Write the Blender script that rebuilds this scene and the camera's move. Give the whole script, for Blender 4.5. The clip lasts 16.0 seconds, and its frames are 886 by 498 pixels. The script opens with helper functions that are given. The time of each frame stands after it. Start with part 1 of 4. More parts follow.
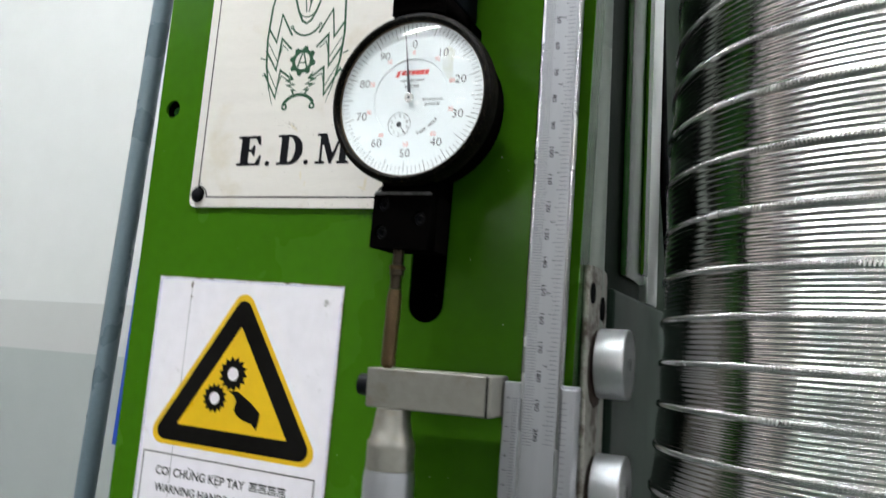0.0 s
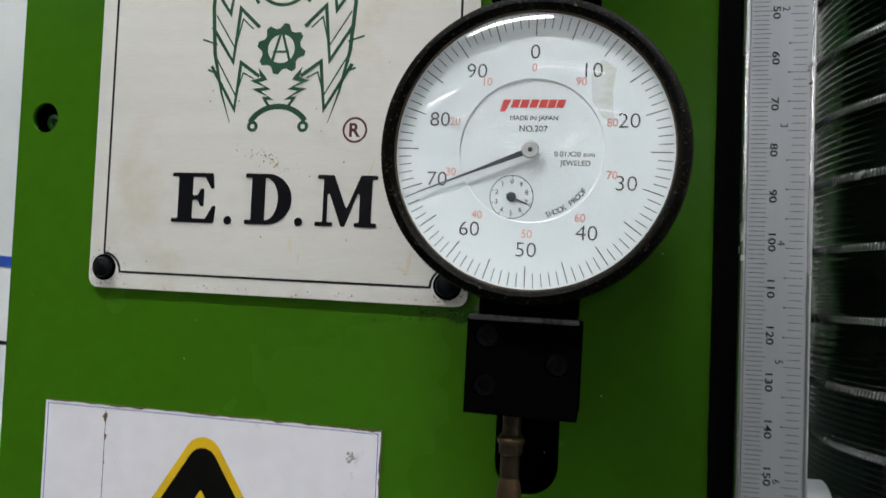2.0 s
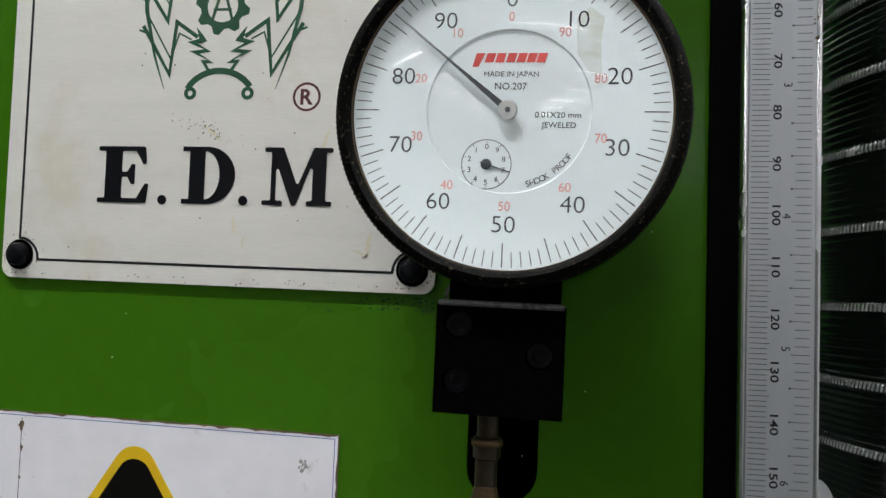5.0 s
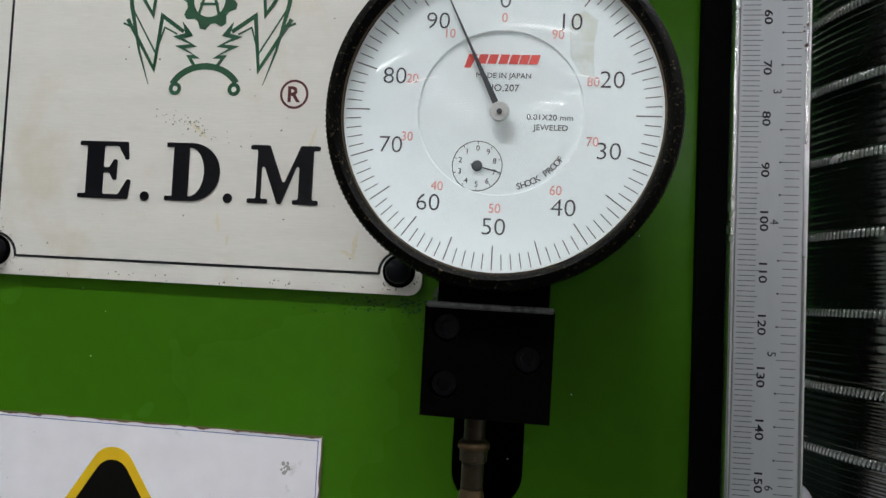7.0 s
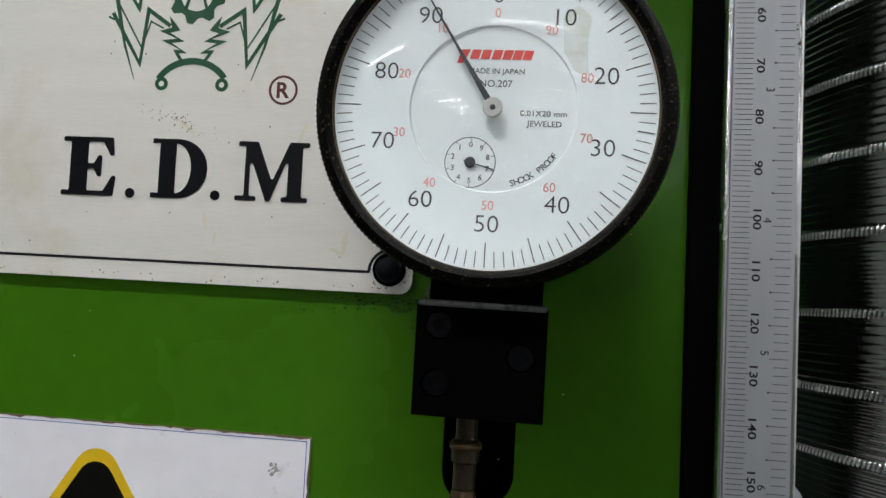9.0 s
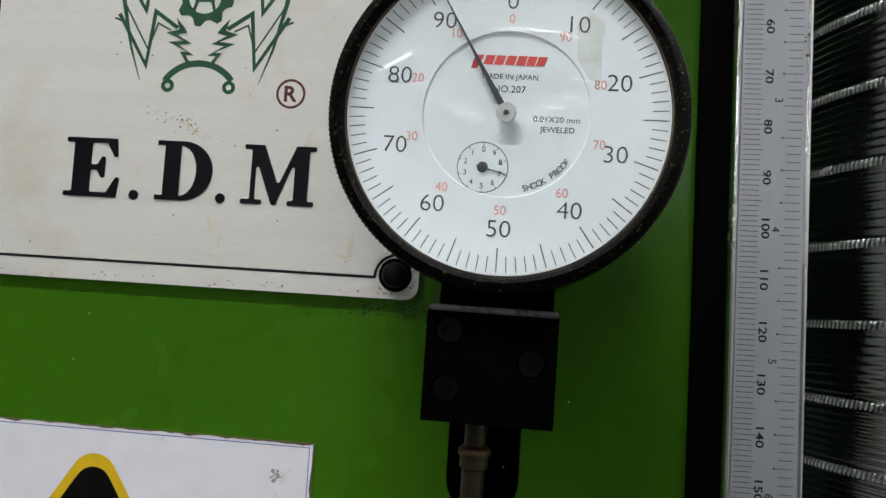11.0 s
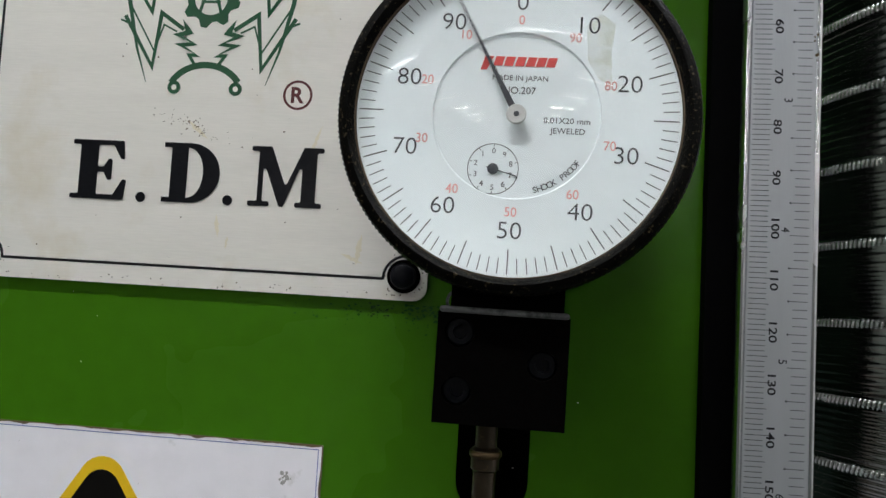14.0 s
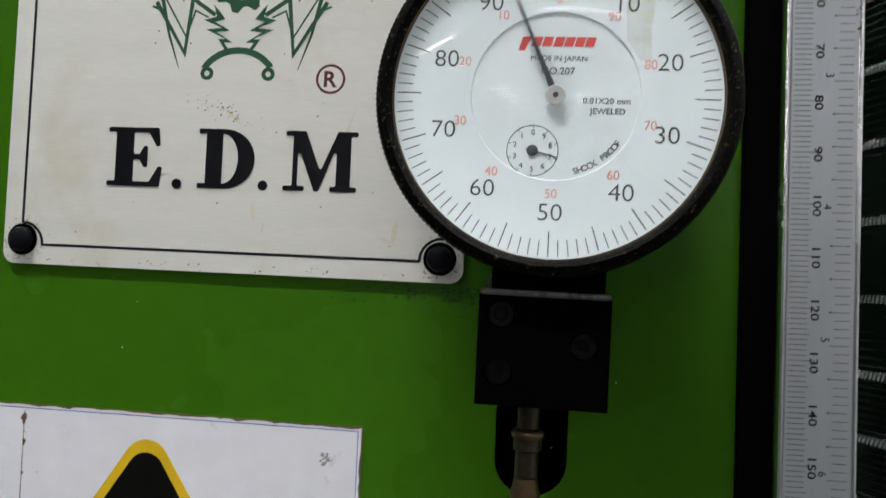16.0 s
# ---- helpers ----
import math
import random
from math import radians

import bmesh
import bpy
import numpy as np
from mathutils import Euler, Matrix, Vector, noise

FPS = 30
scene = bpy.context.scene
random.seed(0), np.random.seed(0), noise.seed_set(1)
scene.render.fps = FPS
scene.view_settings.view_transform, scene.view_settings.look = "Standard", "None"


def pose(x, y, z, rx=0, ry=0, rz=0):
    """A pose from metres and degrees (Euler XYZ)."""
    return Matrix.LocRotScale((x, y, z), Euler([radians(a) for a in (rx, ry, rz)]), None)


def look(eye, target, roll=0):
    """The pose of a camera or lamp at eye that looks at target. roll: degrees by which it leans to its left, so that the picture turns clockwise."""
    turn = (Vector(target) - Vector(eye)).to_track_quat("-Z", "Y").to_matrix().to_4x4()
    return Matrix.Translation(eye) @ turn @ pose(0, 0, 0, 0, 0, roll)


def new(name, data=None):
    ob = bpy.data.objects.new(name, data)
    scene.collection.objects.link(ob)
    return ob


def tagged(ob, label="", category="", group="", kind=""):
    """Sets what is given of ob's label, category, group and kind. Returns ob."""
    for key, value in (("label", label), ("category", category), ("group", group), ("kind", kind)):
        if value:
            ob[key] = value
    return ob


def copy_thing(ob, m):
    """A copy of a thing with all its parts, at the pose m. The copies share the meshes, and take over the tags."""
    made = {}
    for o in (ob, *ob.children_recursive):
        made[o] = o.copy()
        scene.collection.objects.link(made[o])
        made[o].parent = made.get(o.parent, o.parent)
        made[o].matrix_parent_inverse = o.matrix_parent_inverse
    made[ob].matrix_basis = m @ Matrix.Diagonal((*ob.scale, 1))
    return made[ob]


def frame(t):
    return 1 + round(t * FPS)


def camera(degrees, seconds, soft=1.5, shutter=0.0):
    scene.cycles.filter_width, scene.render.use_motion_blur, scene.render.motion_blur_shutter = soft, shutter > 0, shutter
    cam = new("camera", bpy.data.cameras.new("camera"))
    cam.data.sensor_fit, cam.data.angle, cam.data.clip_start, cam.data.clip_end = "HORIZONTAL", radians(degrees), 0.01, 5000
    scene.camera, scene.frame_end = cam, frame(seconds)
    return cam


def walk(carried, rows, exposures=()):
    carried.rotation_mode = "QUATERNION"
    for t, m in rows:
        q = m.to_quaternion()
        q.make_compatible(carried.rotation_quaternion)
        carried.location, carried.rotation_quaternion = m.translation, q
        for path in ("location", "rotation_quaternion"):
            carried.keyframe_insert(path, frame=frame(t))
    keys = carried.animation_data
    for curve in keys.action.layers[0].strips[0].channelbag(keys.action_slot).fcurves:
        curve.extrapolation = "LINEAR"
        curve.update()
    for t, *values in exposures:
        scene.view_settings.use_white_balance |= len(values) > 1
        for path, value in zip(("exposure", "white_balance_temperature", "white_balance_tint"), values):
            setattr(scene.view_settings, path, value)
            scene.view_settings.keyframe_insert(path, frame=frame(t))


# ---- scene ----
cam = camera(60.77, 16.0, soft=1.5, shutter=0.5)
PATH = [
    (0, (0.1482, -0.2695, 1.4412), (-0.6621, 1.5420, 1.6900), 3.56),
    (0.2, (0.1376, -0.2746, 1.4523), (-0.6405, 1.5525, 1.6811), 1.28),
    (0.4, (0.1300, -0.2707, 1.4614), (-0.6379, 1.5610, 1.6912), -0.10),
    (0.5, (0.1277, -0.2667, 1.4635), (-0.6416, 1.5573, 1.7483), -0.04),
    (0.6, (0.1198, -0.2589, 1.4729), (-0.6175, 1.5933, 1.6494), -0.40),
    (0.8, (0.1009, -0.2432, 1.4858), (-0.5342, 1.6534, 1.5805), -0.72),
    (1, (0.0841, -0.2296, 1.4926), (-0.4829, 1.6835, 1.6287), 0.66),
    (1.2, (0.0676, -0.2145, 1.5016), (-0.3841, 1.7317, 1.6315), 0.59),
    (1.5, (0.0559, -0.2018, 1.5021), (-0.4043, 1.7431, 1.5746), 0.23),
    (1.7, (0.0461, -0.1958, 1.5053), (-0.3606, 1.7625, 1.5478), 1.00),
    (2, (0.0414, -0.1868, 1.5032), (-0.4005, 1.7627, 1.5685), 1.26),
    (2.2, (0.0397, -0.1861, 1.5025), (-0.3311, 1.7738, 1.6365), 1.89),
    (2.5, (0.0422, -0.1781, 1.5025), (-0.3544, 1.7774, 1.6391), 2.29),
    (2.7, (0.0436, -0.1761, 1.5021), (-0.3978, 1.7717, 1.5635), 1.94),
    (3, (0.0432, -0.1722, 1.5039), (-0.4234, 1.7726, 1.5085), 0.61),
    (3.2, (0.0438, -0.1705, 1.5039), (-0.3858, 1.7843, 1.5066), 1.08),
    (3.5, (0.0423, -0.1699, 1.4998), (-0.3248, 1.7944, 1.5802), 1.48),
    (4, (0.0397, -0.1651, 1.5001), (-0.2605, 1.8113, 1.5620), 1.69),
    (4.5, (0.0376, -0.1661, 1.4983), (-0.2991, 1.8040, 1.5722), 0.80),
    (6.8, (0.0328, -0.1670, 1.4983), (-0.2585, 1.8098, 1.5836), 1.49),
    (7, (0.0336, -0.1658, 1.4984), (-0.2454, 1.8129, 1.5818), 1.52),
    (7.5, (0.0305, -0.1671, 1.4968), (-0.2508, 1.8105, 1.5954), 1.54),
    (8, (0.0313, -0.1671, 1.4975), (-0.2275, 1.8140, 1.5889), 1.75),
    (8.5, (0.0314, -0.1652, 1.4977), (-0.2220, 1.8171, 1.5765), 1.39),
    (9, (0.0321, -0.1642, 1.4976), (-0.2078, 1.8193, 1.5876), 1.61),
    (11.5, (0.0253, -0.1643, 1.4959), (-0.1714, 1.8220, 1.6209), 2.39),
    (12, (0.0238, -0.1656, 1.4969), (-0.1692, 1.8214, 1.6168), 2.51),
    (12.5, (0.0251, -0.1645, 1.4970), (-0.1651, 1.8228, 1.6165), 2.16),
    (13, (0.0249, -0.1643, 1.4970), (-0.1690, 1.8229, 1.6118), 2.04),
    (13.5, (0.0260, -0.1636, 1.4958), (-0.1761, 1.8224, 1.6189), 1.85),
    (14, (0.0252, -0.1643, 1.4967), (-0.1723, 1.8224, 1.6152), 2.02),
    (14.5, (0.0254, -0.1660, 1.4968), (-0.1664, 1.8197, 1.6383), 2.44),
    (15, (0.0249, -0.1659, 1.4968), (-0.1721, 1.8201, 1.6270), 2.18),
    (15.5, (0.0216, -0.1672, 1.4959), (-0.1776, 1.8180, 1.6349), 2.54),
    (16, (0.0208, -0.1650, 1.4972), (-0.2167, 1.8199, 1.5601), 1.24),
]
walk(cam, [(t, look(eye, target, roll)) for t, eye, target, roll in PATH],
     exposures=[(0.0, -0.03), (0.7, -0.15), (1.5, -0.46), (2.2, -0.56), (3.5, -0.56), (16.0, -0.57)])

# ---- light ----
world = bpy.data.worlds.new("hall_air")
scene.world = world
world.use_nodes = True
world.node_tree.nodes["Background"].inputs[0].default_value = (0.9, 0.95, 1.0, 1)
world.node_tree.nodes["Background"].inputs[1].default_value = 0.004
NEAR_POWER, SIDE_FILL_POWER, LEFT_POWER, ROW_POWER = 465.0, 520.0, 85.0, 22.0

# ---- materials ----
MATS = {}


def mat(name, col, rough=0.5, metal=0.0, var=0.12, scale=60.0, bump=0.0, bump_scale=400.0, coat=0.0,
        stain=None, stain_scale=18.0, stain_lo=0.6, stain_hi=0.75, stretch=(1, 1, 1), rough_var=0.08, spec=0.5):
    """A painted, printed or metal surface: base colour with fine and coarse variation, wear and relief."""
    m = bpy.data.materials.new(name)
    m.use_nodes = True
    nt = m.node_tree
    n, l = nt.nodes, nt.links
    bsdf = n["Principled BSDF"]
    bsdf.inputs["Metallic"].default_value = metal
    bsdf.inputs["Coat Weight"].default_value = coat
    bsdf.inputs["Specular IOR Level"].default_value = spec
    bsdf.inputs["Coat Roughness"].default_value = 0.08
    tc = n.new("ShaderNodeTexCoord")
    mp = n.new("ShaderNodeMapping")
    mp.inputs["Scale"].default_value = stretch
    l.new(tc.outputs["Object"], mp.inputs[0])
    fine = n.new("ShaderNodeTexNoise")
    fine.inputs["Scale"].default_value, fine.inputs["Detail"].default_value = scale * 8, 6
    broad = n.new("ShaderNodeTexNoise")
    broad.inputs["Scale"].default_value, broad.inputs["Detail"].default_value = scale * 0.5, 4
    for t in (fine, broad):
        l.new(mp.outputs[0], t.inputs["Vector"])
    add = n.new("ShaderNodeMath")
    add.operation = "ADD"
    l.new(fine.outputs["Fac"], add.inputs[0])
    l.new(broad.outputs["Fac"], add.inputs[1])
    mr = n.new("ShaderNodeMapRange")
    for k, v in zip((1, 2, 3, 4), (0.6, 1.4, 1 - var, 1 + var)):
        mr.inputs[k].default_value = v
    l.new(add.outputs[0], mr.inputs[0])
    hsv = n.new("ShaderNodeHueSaturation")
    hsv.inputs["Color"].default_value = (*col, 1)
    l.new(mr.outputs[0], hsv.inputs["Value"])
    out = hsv.outputs[0]
    if stain:
        st = n.new("ShaderNodeTexNoise")
        st.inputs["Scale"].default_value, st.inputs["Detail"].default_value = stain_scale, 8
        st.inputs["Roughness"].default_value = 0.65
        l.new(tc.outputs["Object"], st.inputs["Vector"])
        ms = n.new("ShaderNodeMapRange")
        for k, v in zip((1, 2, 3, 4), (stain_lo, stain_hi, 0, 0.8)):
            ms.inputs[k].default_value = v
        l.new(st.outputs["Fac"], ms.inputs[0])
        mix = n.new("ShaderNodeMix")
        mix.data_type = "RGBA"
        l.new(ms.outputs[0], mix.inputs["Factor"])
        l.new(out, mix.inputs["A"])
        mix.inputs["B"].default_value = (*stain, 1)
        out = mix.outputs["Result"]
    l.new(out, bsdf.inputs["Base Color"])
    mr2 = n.new("ShaderNodeMapRange")
    for k, v in zip((1, 2, 3, 4), (0.3, 0.7, max(0.02, rough - rough_var), rough + rough_var)):
        mr2.inputs[k].default_value = v
    l.new(broad.outputs["Fac"], mr2.inputs[0])
    l.new(mr2.outputs[0], bsdf.inputs["Roughness"])
    if bump:
        bn = n.new("ShaderNodeTexNoise")
        bn.inputs["Scale"].default_value, bn.inputs["Detail"].default_value = bump_scale, 4
        l.new(mp.outputs[0], bn.inputs["Vector"])
        bp = n.new("ShaderNodeBump")
        bp.inputs["Strength"].default_value, bp.inputs["Distance"].default_value = bump, 0.001
        l.new(bn.outputs["Fac"], bp.inputs["Height"])
        l.new(bp.outputs[0], bsdf.inputs["Normal"])
    MATS[name] = m
    return m


def glow(name, col, strength):
    m = bpy.data.materials.new(name)
    m.use_nodes = True
    n, l = m.node_tree.nodes, m.node_tree.links
    n.clear()
    e, o = n.new("ShaderNodeEmission"), n.new("ShaderNodeOutputMaterial")
    e.inputs[0].default_value, e.inputs[1].default_value = (*col, 1), strength
    l.new(e.outputs[0], o.inputs[0])
    return m


def clear_glass(name):
    """A thin clear crystal: it lets light through, and mirrors by its angle."""
    m = bpy.data.materials.new(name)
    m.use_nodes = True
    n, l = m.node_tree.nodes, m.node_tree.links
    n.clear()
    o, mix, fr = n.new("ShaderNodeOutputMaterial"), n.new("ShaderNodeMixShader"), n.new("ShaderNodeFresnel")
    tr, gl = n.new("ShaderNodeBsdfTransparent"), n.new("ShaderNodeBsdfGlossy")
    fr.inputs[0].default_value = 1.5
    tr.inputs[0].default_value = (0.97, 0.98, 0.98, 1)
    gl.inputs["Roughness"].default_value = 0.006
    l.new(fr.outputs[0], mix.inputs[0])
    l.new(tr.outputs[0], mix.inputs[1])
    l.new(gl.outputs[0], mix.inputs[2])
    l.new(mix.outputs[0], o.inputs[0])
    return m


GREEN = mat("green_machine_paint", (0.044, 0.146, 0.0055), 0.24, spec=0.12, var=0.08, scale=25, bump=0.05, bump_scale=700, coat=0.03,
            stain=(0.05, 0.13, 0.015), stain_scale=14, stain_lo=0.62, stain_hi=0.85)
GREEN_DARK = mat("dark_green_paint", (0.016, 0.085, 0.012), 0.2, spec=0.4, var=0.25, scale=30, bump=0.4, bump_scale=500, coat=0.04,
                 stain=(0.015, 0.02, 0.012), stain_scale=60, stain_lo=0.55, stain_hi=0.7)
# Near-black paint: the column's shade, mirrored in the hose, is in the colour
NEAR_BLACK_GREEN = mat("near_black_green_paint", (0.006, 0.014, 0.007), 0.6, spec=0.04, var=0.15, scale=20, bump=0.15, coat=0.0,
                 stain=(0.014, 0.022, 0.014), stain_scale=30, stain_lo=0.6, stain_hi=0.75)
PLATE = mat("brushed_white_aluminium", (0.83, 0.79, 0.735), 0.4, metal=0.1, var=0.06, scale=26, bump=0.05, bump_scale=140,
            stretch=(1, 1, 14), stain=(0.62, 0.52, 0.33), stain_scale=30, stain_lo=0.54, stain_hi=0.86)
STICKER = mat("white_vinyl", (0.90, 0.865, 0.92), 0.34, var=0.06, scale=18, bump=0.12, bump_scale=60,
              stain=(0.45, 0.42, 0.41), stain_scale=70, stain_lo=0.64, stain_hi=0.78)
INK = mat("black_ink", (0.008, 0.008, 0.010), 0.4, spec=0.2, var=0.3, scale=80)
ENAMEL = mat("black_enamel", (0.0035, 0.0038, 0.006), 0.35, spec=0.15, var=0.2, scale=80, bump=0.12, bump_scale=700)
LOGO_GREEN = mat("green_enamel", (0.002, 0.070, 0.023), 0.35, var=0.2, scale=60)
BROWN = mat("brown_red_ink", (0.095, 0.014, 0.013), 0.4, var=0.2)
GRIME = mat("brown_grime", (0.13, 0.085, 0.05), 0.7, var=0.3, scale=200)
SMUDGE = mat("grey_smudge", (0.44, 0.42, 0.42), 0.6, var=0.3, scale=200)
OIL = mat("thin_oil_stain", (0.80, 0.73, 0.58), 0.4, var=0.08, scale=250)
YELLOW = mat("sign_yellow", (0.80, 0.50, 0.015), 0.32, var=0.06, scale=25)
SIGN_BLACK = mat("sign_black", (0.006, 0.0055, 0.005), 0.4, spec=0.12, var=0.3, scale=40, stain=(0.04, 0.037, 0.035), stain_scale=50,
                 stain_lo=0.66, stain_hi=0.76)
BLACK = mat("black_oxide_steel", (0.0018, 0.0016, 0.0015), 0.7, spec=0.0, var=0.3, scale=70, bump=0.25, bump_scale=900,
            stain=(0.008, 0.006, 0.0045), stain_scale=160, stain_lo=0.62, stain_hi=0.8)
POST = mat("black_anodised_metal", (0.003, 0.0036, 0.0055), 0.55, spec=0.025, var=0.2, scale=60, bump=0.15, bump_scale=700)
BEZEL = mat("black_knurled_metal", (0.0020, 0.0018, 0.0015), 0.45, spec=0.05, var=0.4, scale=120, bump=0.25, bump_scale=1500,
            stain=(0.22, 0.17, 0.10), stain_scale=1300, stain_lo=0.58, stain_hi=0.76)
FACE = mat("white_dial_enamel", (0.90, 0.94, 0.95), 0.5, var=0.015, scale=30)
YELLOWED = mat("yellowed_patch", (0.77, 0.79, 0.72), 0.5, var=0.10, scale=260, stain=(0.84, 0.87, 0.87), stain_scale=420, stain_lo=0.42, stain_hi=0.56)
DIAL_INK = mat("grey_dial_ink", (0.06, 0.06, 0.066), 0.5, var=0.1)
DIAL_RED = mat("red_dial_ink", (0.78, 0.10, 0.09), 0.5, var=0.1)
PALE_RED = mat("pale_red_dial_ink", (0.87, 0.39, 0.36), 0.5, var=0.1)
HUB = mat("pale_nickel", (0.62, 0.61, 0.59), 0.35, metal=0.35, var=0.1, scale=200)
NEEDLE = mat("blued_steel", (0.085, 0.09, 0.10), 0.4, metal=0.4, var=0.1)
STEEL = mat("satin_steel", (0.40, 0.41, 0.435), 0.38, metal=0.7, var=0.08, scale=40, bump=0.06, bump_scale=900,
            stretch=(1, 1, 0.1), stain=(0.30, 0.27, 0.22), stain_scale=40, stain_lo=0.66, stain_hi=0.85)
EDGE = mat("ground_steel_edge", (0.80, 0.80, 0.81), 0.27, metal=1.0, var=0.1, scale=60, rough_var=0.04)
BLOCK = mat("ground_steel_block", (0.30, 0.29, 0.26), 0.42, metal=0.7, var=0.12, scale=40, bump=0.1,
            stain=(0.20, 0.15, 0.09), stain_scale=50, stain_lo=0.56, stain_hi=0.75)
WORN_SHADED = mat("worn_and_shaded_grey_steel", (0.10, 0.10, 0.10), 0.5, metal=0.2, var=0.4, scale=300, stain=(0.01, 0.01, 0.01), stain_scale=400, stain_lo=0.5, stain_hi=0.62)
DARK_BRASS = mat("oily_dark_brass", (0.035, 0.025, 0.015), 0.35, metal=0.6, var=0.3, scale=90, stain=(0.12, 0.08, 0.04), stain_scale=300)
BRASS = mat("dull_brass", (0.085, 0.055, 0.027), 0.4, metal=0.8, var=0.25, scale=90, stain=(0.07, 0.05, 0.03), stain_scale=120)
DARK_RUST = mat("dark_rust", (0.035, 0.018, 0.010), 0.7, var=0.5, scale=120, bump=0.4)
RUST = mat("rusty_plate", (0.42, 0.41, 0.37), 0.5, metal=0.3, var=0.15, scale=60, bump=0.3,
           stain=(0.06, 0.028, 0.014), stain_scale=90, stain_lo=0.48, stain_hi=0.60)
SATIN = mat("brushed_satin_aluminium", (0.80, 0.81, 0.84), 0.46, metal=1.0, var=0.04, scale=60)
SAGE = mat("sage_green_paint", (0.020, 0.040, 0.028), 0.5, spec=0.15, var=0.2, scale=20, stain=(0.012, 0.02, 0.014), stain_scale=40)
PALE = mat("pale_grey_paint", (0.36, 0.41, 0.37), 0.3, var=0.08, scale=30, coat=0.1)
SEAM = mat("crimped_aluminium", (0.86, 0.85, 0.85), 0.24, metal=1.0, var=0.1, scale=60)
HOSE = mat("spiral_aluminium", (0.81, 0.785, 0.775), 0.16, metal=1.0, rough_var=0.04, var=0.10, scale=40, bump=0.05, bump_scale=500)
WALL = mat("white_gloss_panel", (0.65, 0.66, 0.65), 0.14, rough_var=0.03, var=0.03, scale=3, coat=0.12)
WALL_REFLECTION = mat("white_gloss_panel_greyed_reflection", (0.53, 0.54, 0.53), 0.14, rough_var=0.03, var=0.03, scale=3, coat=0.12)
WALL_LOW = mat("grey_gloss_panel", (0.41, 0.44, 0.43), 0.14, rough_var=0.03, var=0.03, scale=3, coat=0.12)
PIPE = mat("blue_grey_paint", (0.14, 0.19, 0.22), 0.3, var=0.08, scale=30)
BLUE = mat("blue_frame", (0.02, 0.07, 0.38), 0.35, var=0.08)
PAPER = mat("white_paper", (0.78, 0.78, 0.78), 0.6, var=0.03)
PINK = mat("pink_print", (0.75, 0.45, 0.5), 0.6, var=0.05)
HALL = mat("hall_wall_paint", (0.3, 0.295, 0.285), 0.6, var=0.1, scale=2)
WARM_WALL = mat("warm_white_wall_paint", (0.78, 0.72, 0.68), 0.5, var=0.05, scale=2)
WHITE_WALL = mat("white_wall_paint", (0.78, 0.77, 0.75), 0.5, var=0.05, scale=2)
CEIL = mat("hall_ceiling_paint", (0.16, 0.16, 0.16), 0.7, var=0.06, scale=2)
FLOOR = mat("hall_floor_paint", (0.10, 0.12, 0.11), 0.35, var=0.15, scale=3)
# Rubber on the cable; elsewhere the near-black of shaded gaps and backs
RUBBER_SHADE = mat("black_rubber_and_shade", (0.003, 0.003, 0.0033), 0.7, var=0.2, spec=0.02)
LIGHT = glow("fluorescent_glow", (0.96, 1.0, 1.02), NEAR_POWER)
SIDE_FILL = glow("side_fluorescent_glow", (0.96, 1.0, 1.02), SIDE_FILL_POWER)
LIGHT_FAR = glow("far_fluorescent_glow", (1.0, 0.98, 0.95), 62.0)
LIGHT_LEFT = glow("aisle_side_fluorescent_glow", (0.96, 1.0, 1.02), LEFT_POWER)
WEST_FILL = glow("west_fill_glow", (1.0, 0.95, 0.90), 220.0)
LIGHT_OLD = glow("dim_fluorescent_glow", (0.96, 1.0, 1.02), ROW_POWER)
GLASS = clear_glass("dial_crystal")


# ---- builders ----
def obj(name, bm, material, m=None, smooth=False):
    me = bpy.data.meshes.new(name)
    bm.to_mesh(me)
    bm.free()
    me.materials.append(material)
    if smooth:
        me.shade_smooth()
        me.set_sharp_from_angle(angle=radians(35))
    ob = new(name, me)
    if m is not None:
        ob.matrix_basis = m
    return ob


def part(name, bm, material, parent, label="", smooth=False):
    ob = obj(name, bm, material, None, smooth)
    ob.parent = parent
    return tagged(ob, label)


def thing(name, m=None):
    ob = new(name)
    if m is not None:
        ob.matrix_basis = m
    return ob


def box(x0, x1, y0, y1, z0, z1, bevel=0.0, bm=None):
    own = bmesh.new()
    bmesh.ops.create_cube(own, size=1)
    for v in own.verts:
        v.co = Vector(((x0 + x1) / 2 + v.co.x * (x1 - x0), (y0 + y1) / 2 + v.co.y * (y1 - y0), (z0 + z1) / 2 + v.co.z * (z1 - z0)))
    if bevel:
        bmesh.ops.bevel(own, geom=list(own.edges), offset=bevel, segments=2, profile=0.5, affect="EDGES")
    if bm is None:
        return own
    tmp = bpy.data.meshes.new("tmp")
    own.to_mesh(tmp)
    own.free()
    bm.from_mesh(tmp)
    bpy.data.meshes.remove(tmp)
    return bm


